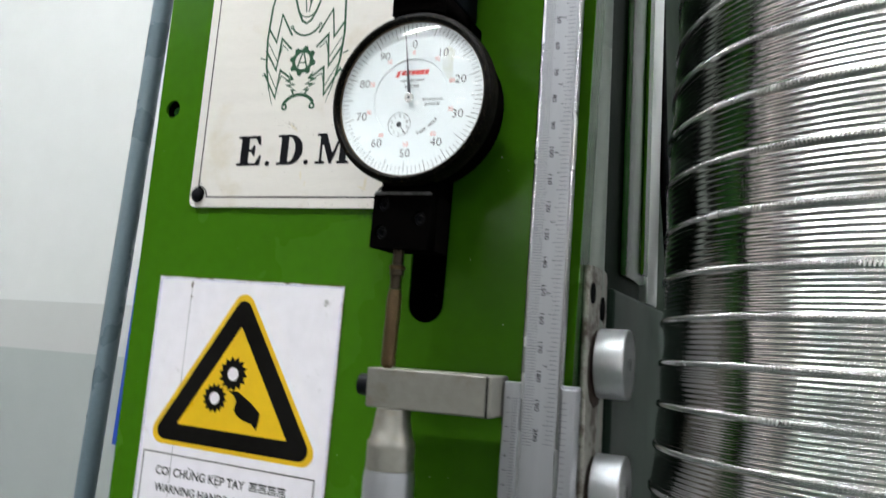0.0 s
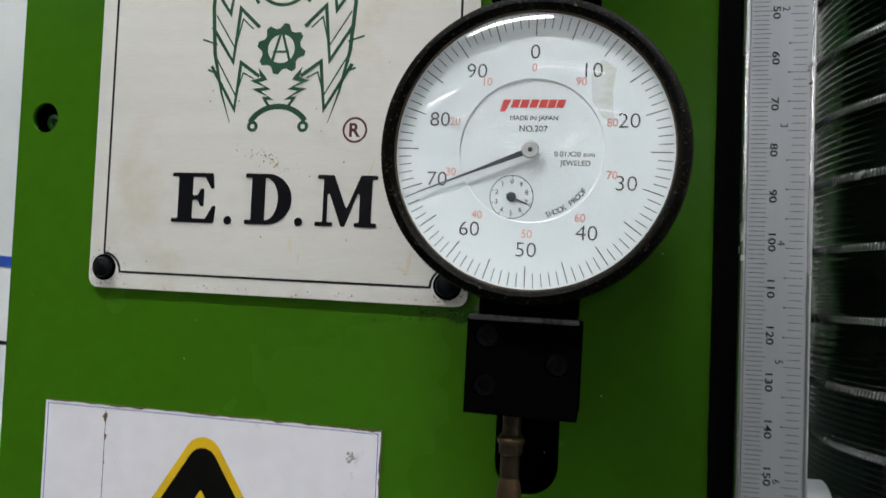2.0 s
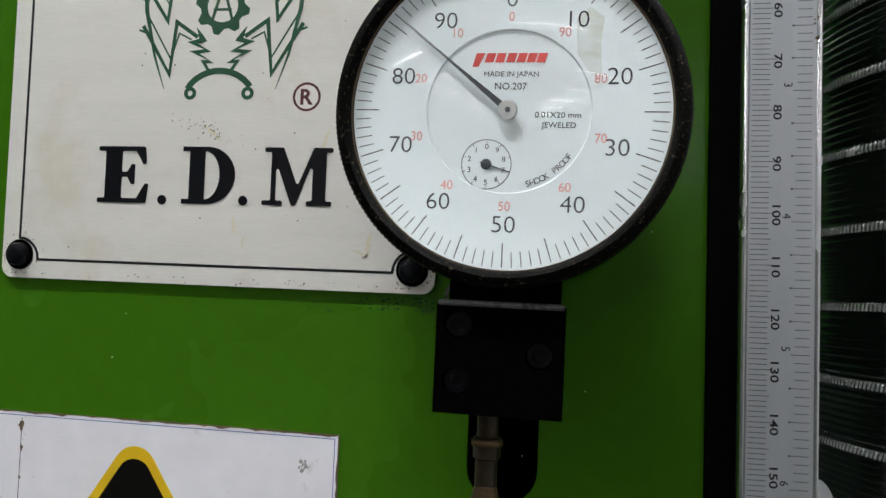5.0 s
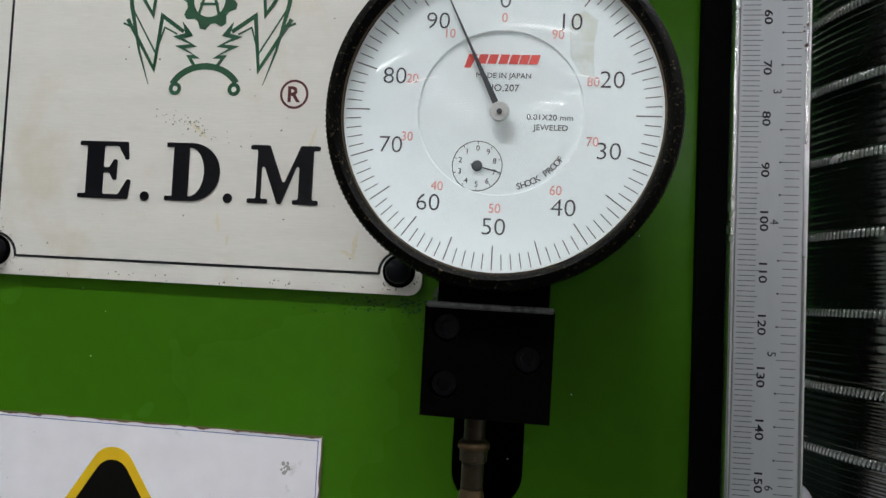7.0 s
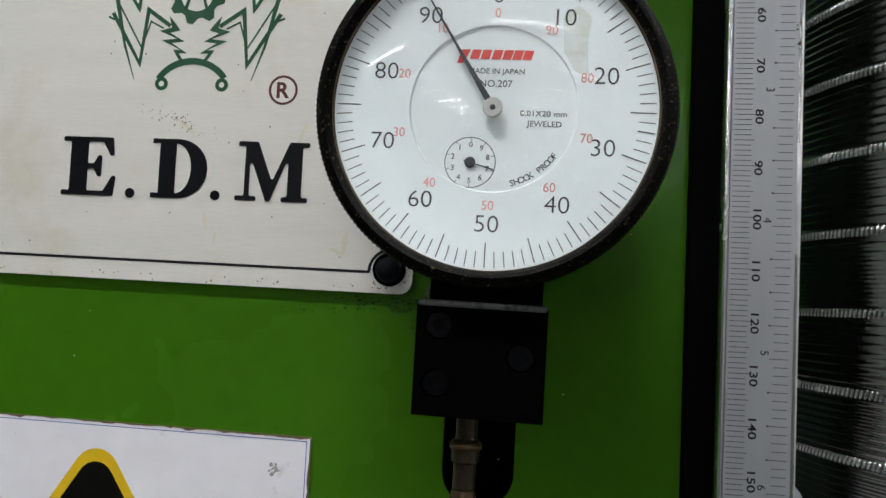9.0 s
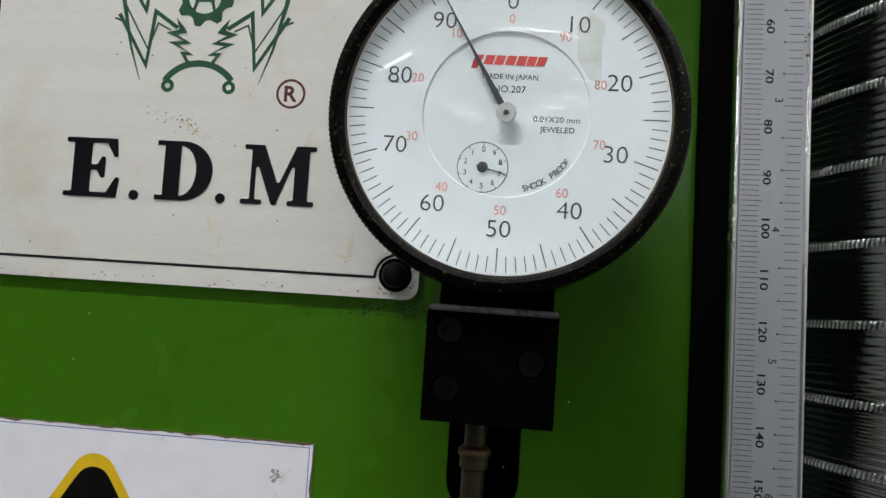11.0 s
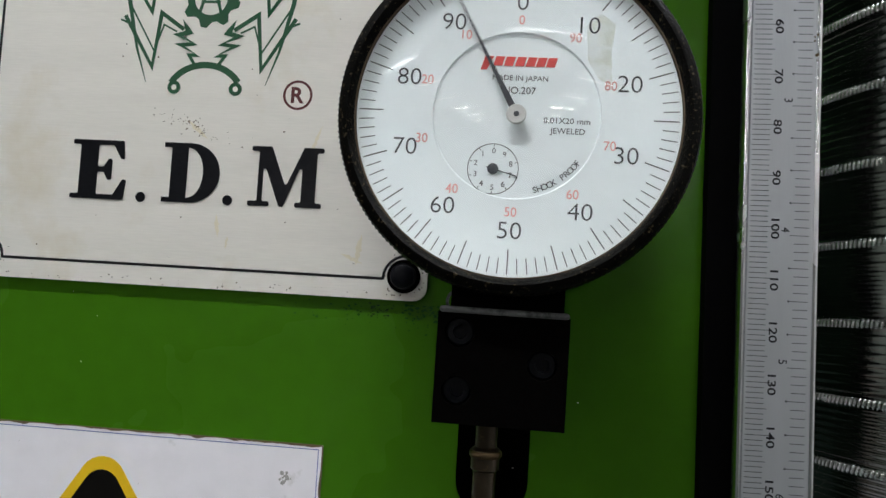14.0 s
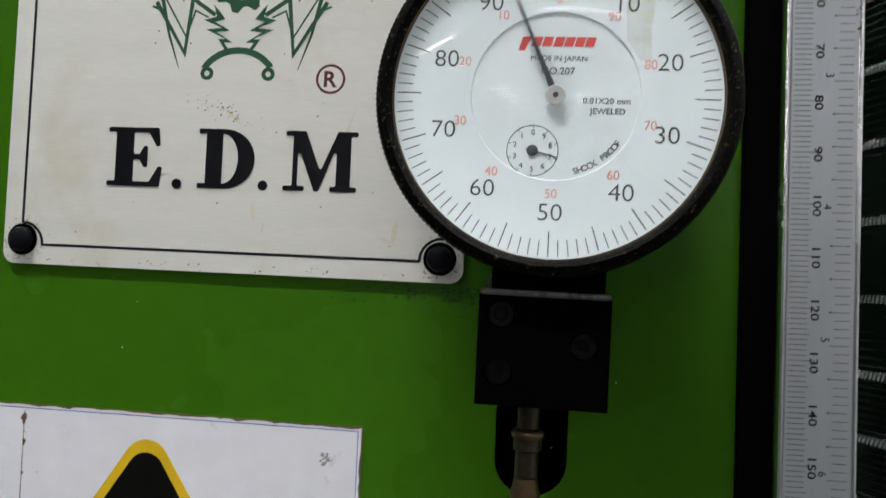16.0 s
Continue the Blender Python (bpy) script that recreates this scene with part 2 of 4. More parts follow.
def lathe(profile, axis="y", at=(0, 0, 0), steps=64, bm=None, close=False):
    """Turns (distance along the axis, radius) rows round an axis."""
    bm = bm or bmesh.new()
    rings = []
    for d, r in profile:
        ring = []
        for i in range(steps):
            a = 2 * math.pi * i / steps
            u, w = r * math.cos(a), r * math.sin(a)
            co = {"y": (u, d, w), "z": (u, w, d), "x": (d, u, w)}[axis]
            ring.append(bm.verts.new(Vector(co) + Vector(at)))
        rings.append(ring)
    for a, b in zip(rings, rings[1:]):
        for i in range(steps):
            bm.faces.new((a[i], a[(i + 1) % steps], b[(i + 1) % steps], b[i]))
    if not close:
        bm.faces.new(rings[0])
        bm.faces.new(list(reversed(rings[-1])))
    bmesh.ops.recalc_face_normals(bm, faces=bm.faces)
    return bm


def flat(loops, y0, y1):
    """A flat solid in the x-z plane from closed outlines (inner ones are holes), between y0 (front) and y1."""
    cu = bpy.data.curves.new("outline", "CURVE")
    cu.dimensions, cu.fill_mode, cu.extrude = "2D", "BOTH", (y1 - y0) / 2
    for loop in loops:
        sp = cu.splines.new("POLY")
        sp.points.add(len(loop) - 1)
        for p, (x, z) in zip(sp.points, loop):
            p.co = (x, z, 0, 1)
        sp.use_cyclic_u = True
    ob = bpy.data.objects.new("outline", cu)
    me = bpy.data.meshes.new_from_object(ob)
    bm = bmesh.new()
    bm.from_mesh(me)
    for v in bm.verts:
        v.co = Vector((v.co.x, (y0 + y1) / 2 - v.co.z, v.co.y))
    bpy.data.objects.remove(ob)
    bpy.data.curves.remove(cu)
    bpy.data.meshes.remove(me)
    bmesh.ops.remove_doubles(bm, verts=bm.verts, dist=1e-7)
    bmesh.ops.recalc_face_normals(bm, faces=bm.faces)
    return bm


def text(body, size, x, z, y, turn=0.0, wide=1.0, depth=0.00002, bold=0.0, align="CENTER"):
    """Words in the built-in font, upright in the x-z plane, centred on (x, z), turned clockwise by degrees."""
    cu = bpy.data.curves.new("words", "FONT")
    cu.body, cu.size, cu.extrude, cu.align_x, cu.offset = body, size, depth, align, bold
    cu.resolution_u = 4
    ob = bpy.data.objects.new("words", cu)
    me = bpy.data.meshes.new_from_object(ob)
    bm = bmesh.new()
    bm.from_mesh(me)
    bmesh.ops.remove_doubles(bm, verts=bm.verts, dist=1e-7)
    zs = [v.co.y for v in bm.verts]
    xs = [v.co.x for v in bm.verts]
    mid, mx = (min(zs) + max(zs)) / 2, (min(xs) + max(xs)) / 2 if align == "CENTER" else 0
    c, s = math.cos(radians(turn)), math.sin(radians(turn))
    for v in bm.verts:
        u, w = (v.co.x - mx) * wide, v.co.y - mid
        v.co = Vector((x + u * c + w * s, y - v.co.z, z - u * s + w * c))
    bpy.data.objects.remove(ob)
    bpy.data.curves.remove(cu)
    bpy.data.meshes.remove(me)
    return bm


def fit_text(body, x0, x1, z0, height, y):
    """Words between x0 and x1 on the line z0, with capitals of the given height."""
    bm = text(body, height / 0.7, 0, 0, y, bold=height * 0.025)
    lo, hi = min(v.co.x for v in bm.verts), max(v.co.x for v in bm.verts)
    mid = max(v.co.z for v in bm.verts) - height * (1.25 if "Ừ" in body else 1.0)
    for v in bm.verts:
        v.co.x = x0 + (v.co.x - lo) * (x1 - x0) / (hi - lo)
        v.co.z += z0 - mid
    return bm


def circle(x, z, r, n=40, a0=0.0, a1=360.0, closed=True):
    k = n if closed else n + 1
    return [(x + r * math.sin(radians(a0 + (a1 - a0) * i / n)), z + r * math.cos(radians(a0 + (a1 - a0) * i / n))) for i in range(k)]


def ribbon(points, width, closed=False, start=1.0):
    """The outline(s) of a line of even width through the points."""
    n = len(points)
    left, right = [], []
    for i in range(n):
        a = Vector(points[i - 1] if (i or closed) else points[i])
        b = Vector(points[i])
        c = Vector(points[(i + 1) % n] if (i < n - 1 or closed) else points[i])
        d1, d2 = (b - a), (c - b)
        d1 = d1.normalized() if d1.length else d2.normalized()
        d2 = d2.normalized() if d2.length else d1
        t = (d1 + d2).normalized() if (d1 + d2).length > 1e-6 else d1
        nn = Vector((-t.y, t.x))
        k = max(0.45, nn.dot(Vector((-d1.y, d1.x))))
        wide = width * (start if i == 0 else (1 + start) / 2 if i == 1 else 1)
        left.append(tuple(b + nn * (wide / 2 / k)))
        right.append(tuple(b - nn * (wide / 2 / k)))
    if closed:
        return [left, right]
    return [left + right[::-1]]


def round_poly(corners, radius, n=8):
    """A closed outline with rounded corners."""
    out = []
    m = len(corners)
    for i in range(m):
        a, b, c = Vector(corners[i - 1]), Vector(corners[i]), Vector(corners[(i + 1) % m])
        u, w = (a - b).normalized(), (c - b).normalized()
        half = u.angle(w) / 2
        t = radius / math.tan(half)
        centre = b + (u + w).normalized() * (radius / math.sin(half))
        p, q = b + u * t - centre, b + w * t - centre
        a0, a1 = math.atan2(p.y, p.x), math.atan2(q.y, q.x)
        da = (a1 - a0 + math.pi) % (2 * math.pi) - math.pi
        for k in range(n + 1):
            ang = a0 + da * k / n
            out.append((centre.x + radius * math.cos(ang), centre.y + radius * math.sin(ang)))
    return out


def rect(x0, x1, z0, z1):
    return [(x0, z0), (x1, z0), (x1, z1), (x0, z1)]


def bars(rows):
    """Many thin marks in one mesh: rows of (x0, x1, z0, z1, y)."""
    bm = bmesh.new()
    for x0, x1, z0, z1, y in rows:
        v = [bm.verts.new(c) for c in ((x0, y, z0), (x1, y, z0), (x1, y, z1), (x0, y, z1))]
        bm.faces.new(v)
    return bm


# ---- hall round the machine ----
def hall():
    x0, x1, y0, y1, z1 = -12.0, 3.05, -16.0, 3.2, 3.45
    for name, b, material, label in (
            ("floor", box(x0, x1, y0, y1, -0.1, 0.0), FLOOR, "painted concrete workshop floor"),
            ("ceiling", box(x0, x1, y0, y1, z1, z1 + 0.1), CEIL, "plain pale workshop ceiling"),
            # Unseen wall, kept warm and bright so the hose mirrors a pale band
            ("wall_west", box(x0 - 0.1, x0, y0, y1, 0, z1), WARM_WALL, "unseen warm white wall, bright for the hose's reflection"),
            ("wall_east", box(x1, x1 + 0.1, y0, y1, 0, z1), WHITE_WALL, "plain white workshop wall"),
            ("wall_south", box(x0, x1, y0 - 0.1, y0, 0, z1), HALL, "plain workshop wall"),
            ("wall_north", box(x0, x1, y1, y1 + 0.1, 0, z1), HALL, "plain workshop wall")):
        tagged(obj(name, b, material), label, kind="structure")
    wall = thing("wall_partition", pose(0, 0.47, 0))
    tagged(wall, "glossy white partition with a painted reflection strip above a greyer band", kind="structure")
    part("upper_panel", box(-3.0, -0.2, 0.0, 0.03, 1.466, 2.6), WALL, wall)
    # The soft reflection across the white panel is put in as a greyer strip
    part("reflection_strip", box(-3.0, -0.2, 0.0, 0.03, 1.399, 1.466), WALL_REFLECTION, wall, "white panel strip greyed for a soft reflection")
    part("lower_panel", box(-3.0, -0.2, 0.0, 0.03, 0.0, 1.399), WALL_LOW, wall, "grey glossy lower panel")
    part("tall_panel", box(-0.2, 3.0, 0.0, 0.03, 0.0, 2.6), WALL, wall, "plain glossy white panel")
    pipe = thing("upright_pipe", pose(-0.4128, 0.25, 1.46, 0, 3.4, 0) @ pose(0, 0, -1.46))
    tagged(pipe, "blue-grey painted upright pipe before the white partition", "pipe")
    part("tube", lathe([(0.0, 0.0090), (2.5, 0.0090)], "z", steps=32), PIPE, pipe, smooth=True)
    part("foot_flange", lathe([(0.0, 0.035), (0.012, 0.035), (0.014, 0.033)], "z", steps=32), PIPE, pipe, smooth=True)
    sign = thing("framed_notice", pose(-0.612, 0.4675, 1.514, 0, 3.0, 0))
    tagged(sign, "white notice in a blue frame on the white partition", "notice")
    part("sheet", flat([rect(0.0, 0.24, -0.225, 0.0)], -0.001, 0.001), PAPER, sign)
    part("frame", flat([rect(0.0, 0.24, -0.225, 0.0), rect(0.011, 0.229, -0.214, -0.011)], -0.0022, -0.0012), BLUE, sign, "blue frame")
    part("print", flat([rect(0.014, 0.034, -0.208, -0.185)], -0.0018, -0.0012), PINK, sign, "pink printed block")
    part("bar", flat([rect(0.030, 0.17, -0.090, -0.086)], -0.0018, -0.0012), INK, sign)


def ceiling_light(x, y, material, label, radius=0.016):
    first = thing("ceiling_light", pose(x, y, 3.3))
    tagged(first, label, "ceiling light", "rows of ceiling lights")
    part("housing", box(-0.66, 0.66, -0.05, 0.05, 0.03, 0.15, 0.005), CEIL, first)
    part("tube", lathe([(-0.6, radius), (0.6, radius)], "x", steps=12), material, first, "lit tube")
    return first


def ceiling_lights():
    ceiling_light(-0.45, -0.74, LIGHT, "white ceiling batten with a bright fluorescent tube")
    # Added fill, set back so it brightens the white panel but hardly the cover
    ceiling_light(1.3, -0.08, SIDE_FILL, "added fill tube that brightens the white panel and the column side")
    ceiling_light(-2.45, -2.1, LIGHT_LEFT, "white ceiling batten with a bright tube over the aisle")
    row = ceiling_light(0.46, -1.9, LIGHT_OLD, "white ceiling batten with a dimmer wide tube", 0.026)
    for x, y in ((2.05, -3.6), (-2.45, -3.6), (2.05, -5.3), (-2.45, -5.3)):
        copy_thing(row, pose(x, y, 3.3))
    far = ceiling_light(-2.45, -7.2, LIGHT_FAR, "white ceiling batten with a wide tube far down the hall", 0.028)
    for x, y in ((2.05, -7.2), (-2.45, -9.2), (2.05, -9.2), (-2.45, -11.7), (2.05, -11.7)):
        copy_thing(far, pose(x, y, 3.3))
    # Two added tubes; they only brighten the west wall mirrored in the hose
    aisle = ceiling_light(-10.9, -3.2, WEST_FILL, "added tube that lights the west wall for the hose to mirror")
    copy_thing(aisle, pose(-10.9, -5.0, 3.3))


hall()
ceiling_lights()

# ---- the machine's front cover with its plates ----
LEAN = pose(0, 0, 1.5, 0, 1.4, 0)
SLOT_X0, SLOT_X1, SLOT_Z = 0.0142, 0.0298, -0.0505


def cover():
    c = thing("machine_cover", LEAN)
    tagged(c, "green painted sheet-metal front cover of the machine with a slot", "machine cover")
    r = (SLOT_X1 - SLOT_X0) / 2
    slot = [(SLOT_X0, 0.3), (SLOT_X1, 0.3)] + [
        (SLOT_X0 + r + r * math.cos(radians(-180 * k / 16)), SLOT_Z + r + r * math.sin(radians(-180 * k / 16))) for k in range(17)]
    part("front_sheet", flat([round_poly(rect(-0.1308, 0.0826, -0.42, 0.36), 0.003), slot, circle(-0.1222, 0.0432, 0.0044, 32)], 0.0012, 0.0032), GREEN, c)
    part("side_sheet", box(-0.1306, -0.1281, 0.0033, 0.045, -0.42, 0.36), GREEN, c)
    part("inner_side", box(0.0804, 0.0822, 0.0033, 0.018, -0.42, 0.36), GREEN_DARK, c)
    # Near-black sheet added behind the slot; the dark inside is its colour
    part("slot_shade_sheet", box(-0.1280, 0.0690, 0.043, 0.045, -0.42, 0.36), RUBBER_SHADE, c)
    rng = random.Random(5)
    bm = bmesh.new()
    for _ in range(60):
        x, z, r = rng.uniform(-0.125, 0.06), rng.uniform(-0.14, 0.1), rng.uniform(0.00006, 0.00018)
        bm.faces.new([bm.verts.new((x + r * math.sin(k * 1.26) * rng.uniform(0.5, 1.5), 0.00115, z + r * math.cos(k * 1.26))) for k in range(5)])
    tagged(part("dust", bm, PAPER, c, "pale dust flecks"), kind="stuff")
    bm = bmesh.new()
    for _ in range(220):
        x, z = 0.012 - abs(rng.gauss(0, 0.014)), -0.0060 - abs(rng.gauss(0, 0.0022))
        r = rng.uniform(0.00008, 0.00034)
        bm.faces.new([bm.verts.new((x + r * math.sin(k * 0.9) * rng.uniform(0.5, 1.6), 0.00112, z + r * math.cos(k * 0.9) * rng.uniform(0.4, 1.0))) for k in range(7)])
    tagged(part("oil_specks", bm, GREEN_DARK, c, "dark oily specks on the green paint"), kind="stuff")
    hole = part("bolt_hole", lathe([(0.0034, 0.0050), (0.0034, 0.0045), (0.0090, 0.0042), (0.0091, 0.0001)], "y", (-0.1222, 0, 0.0432), 28, close=True), RUBBER_SHADE, c, "dark sunk bolt hole")
    part("bolt", lathe([(0.0052, 0.0007), (0.0044, 0.0008), (0.0040, 0.0014), (0.0042, 0.0024), (0.0050, 0.0027), (0.0088, 0.0027)], "y", (-0.1216, 0, 0.0424), 24), GREEN_DARK, hole, "dark green painted bolt end", True)


def name_plate():
    p = thing("name_plate", LEAN)
    tagged(p, "white aluminium name plate with a green emblem and black letters", "name plate")
    x0, x1, z0, z1 = -0.1036, 0.0056, -0.0051, 0.165
    part("sheet", flat([round_poly(rect(x0, x1, z0, z1), 0.003)], 0.0, 0.00118), PLATE, p)
    # border line, stepped round the corner screws
    b, rr = 0.0046, 0.0052
    line = [(x0 + b, z1 - 0.012)]
    line += [(x0 + b, z0 + b + rr)]
    line += [(x0 + b + rr * math.sin(radians(a)), z0 + b + rr * math.cos(radians(a))) for a in range(0, 91, 15)]
    line += [(x1 - b - rr, z0 + b)]
    line += [(x1 - b - rr * math.cos(radians(a)), z0 + b + rr * math.sin(radians(a))) for a in range(0, 91, 15)]
    line += [(x1 - b, z1 - 0.012)]
    part("border_line", flat(ribbon(line, 0.00062), -0.00006, 0.00004), INK, p, "black printed border line")
    letter(p, "E", -0.0786, 0.0140)
    letter(p, "D", -0.0565, 0.0141)
    letter(p, "M", -0.0362, 0.0142)
    for x, z in ((-0.0615, 0.0149), (-0.0409, 0.0151)):
        part("full_stop", flat([circle(x, z, 0.00115, 20)], -0.00016, 0.00004), ENAMEL, p)
    grime(p)
    part("mark_ring", flat([circle(-0.0263, 0.0397, 0.0034, 40), circle(-0.0263, 0.0397, 0.00285, 40)], -0.00006, 0.00004), BROWN, p, "brown-red printed ring")
    part("mark_letter", text("R", 0.0050, -0.0263, 0.0397, -0.00003, bold=0.00014), BROWN, p, "brown-red printed letter")
    emblem(p)


def letter(p, which, x, z):
    """Bold letters with slab serifs, 13.6 mm high."""
    h, s = 0.0122, 0.0010
    kx, kz = {"E": (1.08, 1.12), "D": (1.0, 1.12), "M": (0.955, 1.11)}[which]
    if which == "E":
        w = 0.0124
        o = [(0, 0), (w * 0.96, 0), (w, 0.0042), (w - 0.0009, 0.0042), (w - 0.0028, s), (0.0058, s), (0.0058, 0.0056),
             (0.0072, 0.0056), (0.0082, 0.0040), (0.0090, 0.0040), (0.0090, 0.0084), (0.0082, 0.0084), (0.0072, 0.0067),
             (0.0058, 0.0067), (0.0058, h - s), (w - 0.0032, h - s), (w - 0.0014, h - 0.0038), (w - 0.0006, h - 0.0038),
             (w - 0.0010, h), (0, h), (0, h - s), (0.0018, h - s), (0.0018, s), (0, s)]
        loops = [o]
    elif which == "D":
        r = h / 2
        arc = [(0.0064 + 0.0070 * math.cos(radians(a)), r + r * math.sin(radians(a))) for a in range(-90, 91, 9)]
        o = [(0, 0)] + arc + [(0, h), (0, h - s), (0.0018, h - s), (0.0018, s), (0, s)]
        inner = [(0.0057, s)] + [(0.0058 + 0.0037 * math.cos(radians(a)), r + (r - s) * math.sin(radians(a))) for a in range(-85, 86, 10)] + [(0.0057, h - s)]
        loops = [o, inner]
    else:
        w = 0.0178
        o = [(0, 0), (0.0052, 0), (0.0052, s), (0.0034, s), (0.0034, 0.0092), (0.0076, 0), (0.0086, 0), (0.0128, 0.0094), (0.0128, s),
             (0.0114, s), (0.0114, 0), (w, 0), (w, s), (w - 0.0016, s), (w - 0.0016, h - s), (w, h - s), (w, h), (0.0130, h),
             (0.0090, 0.0040), (0.0052, h), (0.0004, h), (0.0004, h - s), (0.0022, h - s), (0.0022, s), (0, s)]
        loops = [o]
    part("letter", flat([round_poly([(x + a * kx, z + b * kz) for a, b in lp], 0.0004 if lp is loops[0] and which != "D" else 0.00005, 4) for lp in loops], -0.00018, 0.00004), ENAMEL, p, "black raised letter " + which)


def grime(p):
    """Dark specks and a rub mark below the emblem, and specks along the lower edge."""
    rng = random.Random(11)
    bm = bmesh.new()
    spots = [(rng.gauss(-0.0522, 0.0042), rng.gauss(0.0322, 0.0011)) for _ in range(70)]
    spots = [(x, z - 0.35 * (x + 0.0522)) for x, z in spots]
    spots += [(rng.uniform(-0.1, 0.002), rng.uniform(-0.0049, -0.0032)) for _ in range(45)]
    spots += [(rng.uniform(-0.1, 0.002), rng.uniform(0.0, 0.06)) for _ in range(25)]
    for sx, sz in ((-0.0988, 0.0006), (0.0004, 0.0002)):
        for _ in range(40):
            a, d = rng.uniform(0, 6.28), 0.0041 + abs(rng.gauss(0, 0.0007))
            spots.append((min(0.0054, sx + d * math.cos(a)), max(-0.0040, sz + d * math.sin(a))))
    for x, z in spots:
        r = rng.uniform(0.00005, 0.00022)
        bm.faces.new([bm.verts.new((x + r * math.sin(k * 1.05) * rng.uniform(0.6, 1.4), -0.00003, z + r * math.cos(k * 1.05) * rng.uniform(0.6, 1.2))) for k in range(6)])
    tagged(part("grime", bm, GRIME, p, "dark grime specks"), kind="stuff")
    # yellow-brown runs below the letters and under the emblem
    runs = [((-0.0432, 0.0118), (0.0007, -0.0052), 0.0011), ((-0.0402, 0.0070), (-0.0004, -0.0030), 0.0007), ((-0.0515, 0.0330), (0.0050, -0.0042), 0.0012),
            ((-0.0200, 0.0330), (-0.0030, -0.0080), 0.0008), ((-0.0095, 0.0090), (-0.0010, -0.0070), 0.0014), ((-0.0140, 0.0045), (0.0050, -0.0020), 0.0010)]
    for (x, z), (dx, dz), w in runs:
        n = 14
        side = Vector((-dz, dx)).normalized() * w
        up = [(x + dx * k / n + side.x * math.sin(math.pi * k / n) * rng.uniform(0.2, 0.6), z + dz * k / n + side.y * math.sin(math.pi * k / n) * rng.uniform(0.2, 0.6)) for k in range(n + 1)]
        down = [(x + dx * k / n - side.x * math.sin(math.pi * k / n) * rng.uniform(0.2, 0.6), z + dz * k / n - side.y * math.sin(math.pi * k / n) * rng.uniform(0.2, 0.6)) for k in range(n - 1, 0, -1)]
        part("oil_stain", flat([up + down], -0.00002, 0.00004), OIL, p, "yellowish oil run")


def emblem(p):
    """Green printed emblem: gear, arc with two rings, zigzag lines and a pair of long outlines."""
    cx, cz = -0.0483, 0.0406
    lift = [0]

    def put(name, loops, mirror=True):
        for sgn in ((1, -1) if mirror else (1,)):
            lift[0] = (lift[0] + 1) % 5
            y = -0.00006 - 0.000012 * lift[0]
            part(name, flat([[(cx + sgn * a * 0.001, cz + b * 0.001) for a, b in lp] for lp in loops], y, 0.00004), LOGO_GREEN, p)

    put("gear", [[((7.0 if i % 4 in (0, 1) else 5.6) * math.sin(radians(i * 11.25 + 5.6)), 21.0 + (7.0 if i % 4 in (0, 1) else 5.6) * math.cos(radians(i * 11.25 + 5.6))) for i in range(32)],
                 circle(0, 21.0, 3.9, 32)], False)
    put("gear_spoke", ribbon([(0.3, 25.2), (2.5, 17.8)], 0.7))
    put("gear_spoke", ribbon([(-2.3, 20.2), (2.3, 20.2)], 0.6), False)
    put("arc", ribbon([(9.2 * math.sin(radians(a)), -2.8 + 8.2 * math.cos(radians(a))) for a in range(-62, 63, 8)], 1.5), False)
    put("ring", [circle(7.3, 0, 1.55, 24), circle(7.3, 0, 0.65, 16)])
    put("bolt_shape", [[(3.0, 5.0), (5.0, 8.0), (3.2, 8.0), (8.0, 10.2), (4.2, 10.6), (8.6, 12.4), (5.6, 13.2), (6.4, 16.0), (4.6, 14.0), (3.6, 12.6), (6.0, 12.0), (2.4, 10.0), (5.4, 9.6), (1.6, 7.2), (3.6, 7.2), (2.2, 5.2)]])
    put("outline", ribbon([(14.2, 1.0), (17.0, 9.0), (19.6, 20.0), (20.6, 33.0), (19.6, 48.0), (17.0, 60.0), (14.4, 66.0), (12.6, 65.5), (9.0, 56.0), (5.0, 45.0), (2.4, 40.0), (0.0, 38.6)], 1.05, start=0.12))
    put("outline", ribbon([(4.6, 60.0), (1.6, 50.0), (0.6, 44.0)], 0.6))
    put("zigzag", ribbon([(6.0, 13.6), (11.6, 17.4), (13.0, 4.6), (20.4, 16.6)], 0.95))
    put("zigzag", ribbon([(7.6, 13.0), (10.8, 14.6), (12.8, 8.4), (19.2, 19.0)], 0.4))
    put("zigzag", ribbon([(6.6, 27.0), (12.4, 32.4), (14.0, 17.6), (20.6, 27.4)], 0.95))
    put("zigzag", ribbon([(8.4, 26.6), (11.6, 29.4), (13.6, 21.4), (19.6, 30.6)], 0.4))
    put("zigzag", ribbon([(7.2, 33.6), (13.6, 44.0), (15.4, 31.0), (20.2, 37.6)], 0.95))
    put("spike", ribbon([(19.0, 22.6), (23.4, 24.0)], 0.5))
    put("spike", ribbon([(18.4, 14.4), (21.4, 15.6)], 0.5))
    put("feeler", ribbon([(3.4, 57.0), (7.0, 68.0), (10.2, 78.0)], 0.5))
    put("feeler_ring", [circle(10.6, 79.4, 1.5, 20), circle(10.6, 79.4, 0.9, 16)])
    put("feeler_bar", ribbon([(4.0, 63.0), (8.4, 61.6)], 0.6))
    put("feeler_bar", ribbon([(4.4, 66.0), (9.0, 64.4)], 0.6))
    put("middle_bolt", [[(1.0, 46.0), (3.0, 52.0), (1.4, 52.0), (3.6, 60.0), (-1.6, 51.0), (0.4, 51.0)]], False)
    put("small_arc", ribbon([(8.4 * math.sin(radians(a)), 41.4 - 8.4 * math.cos(radians(a))) for a in range(-56, 57, 8)], 0.9), False)
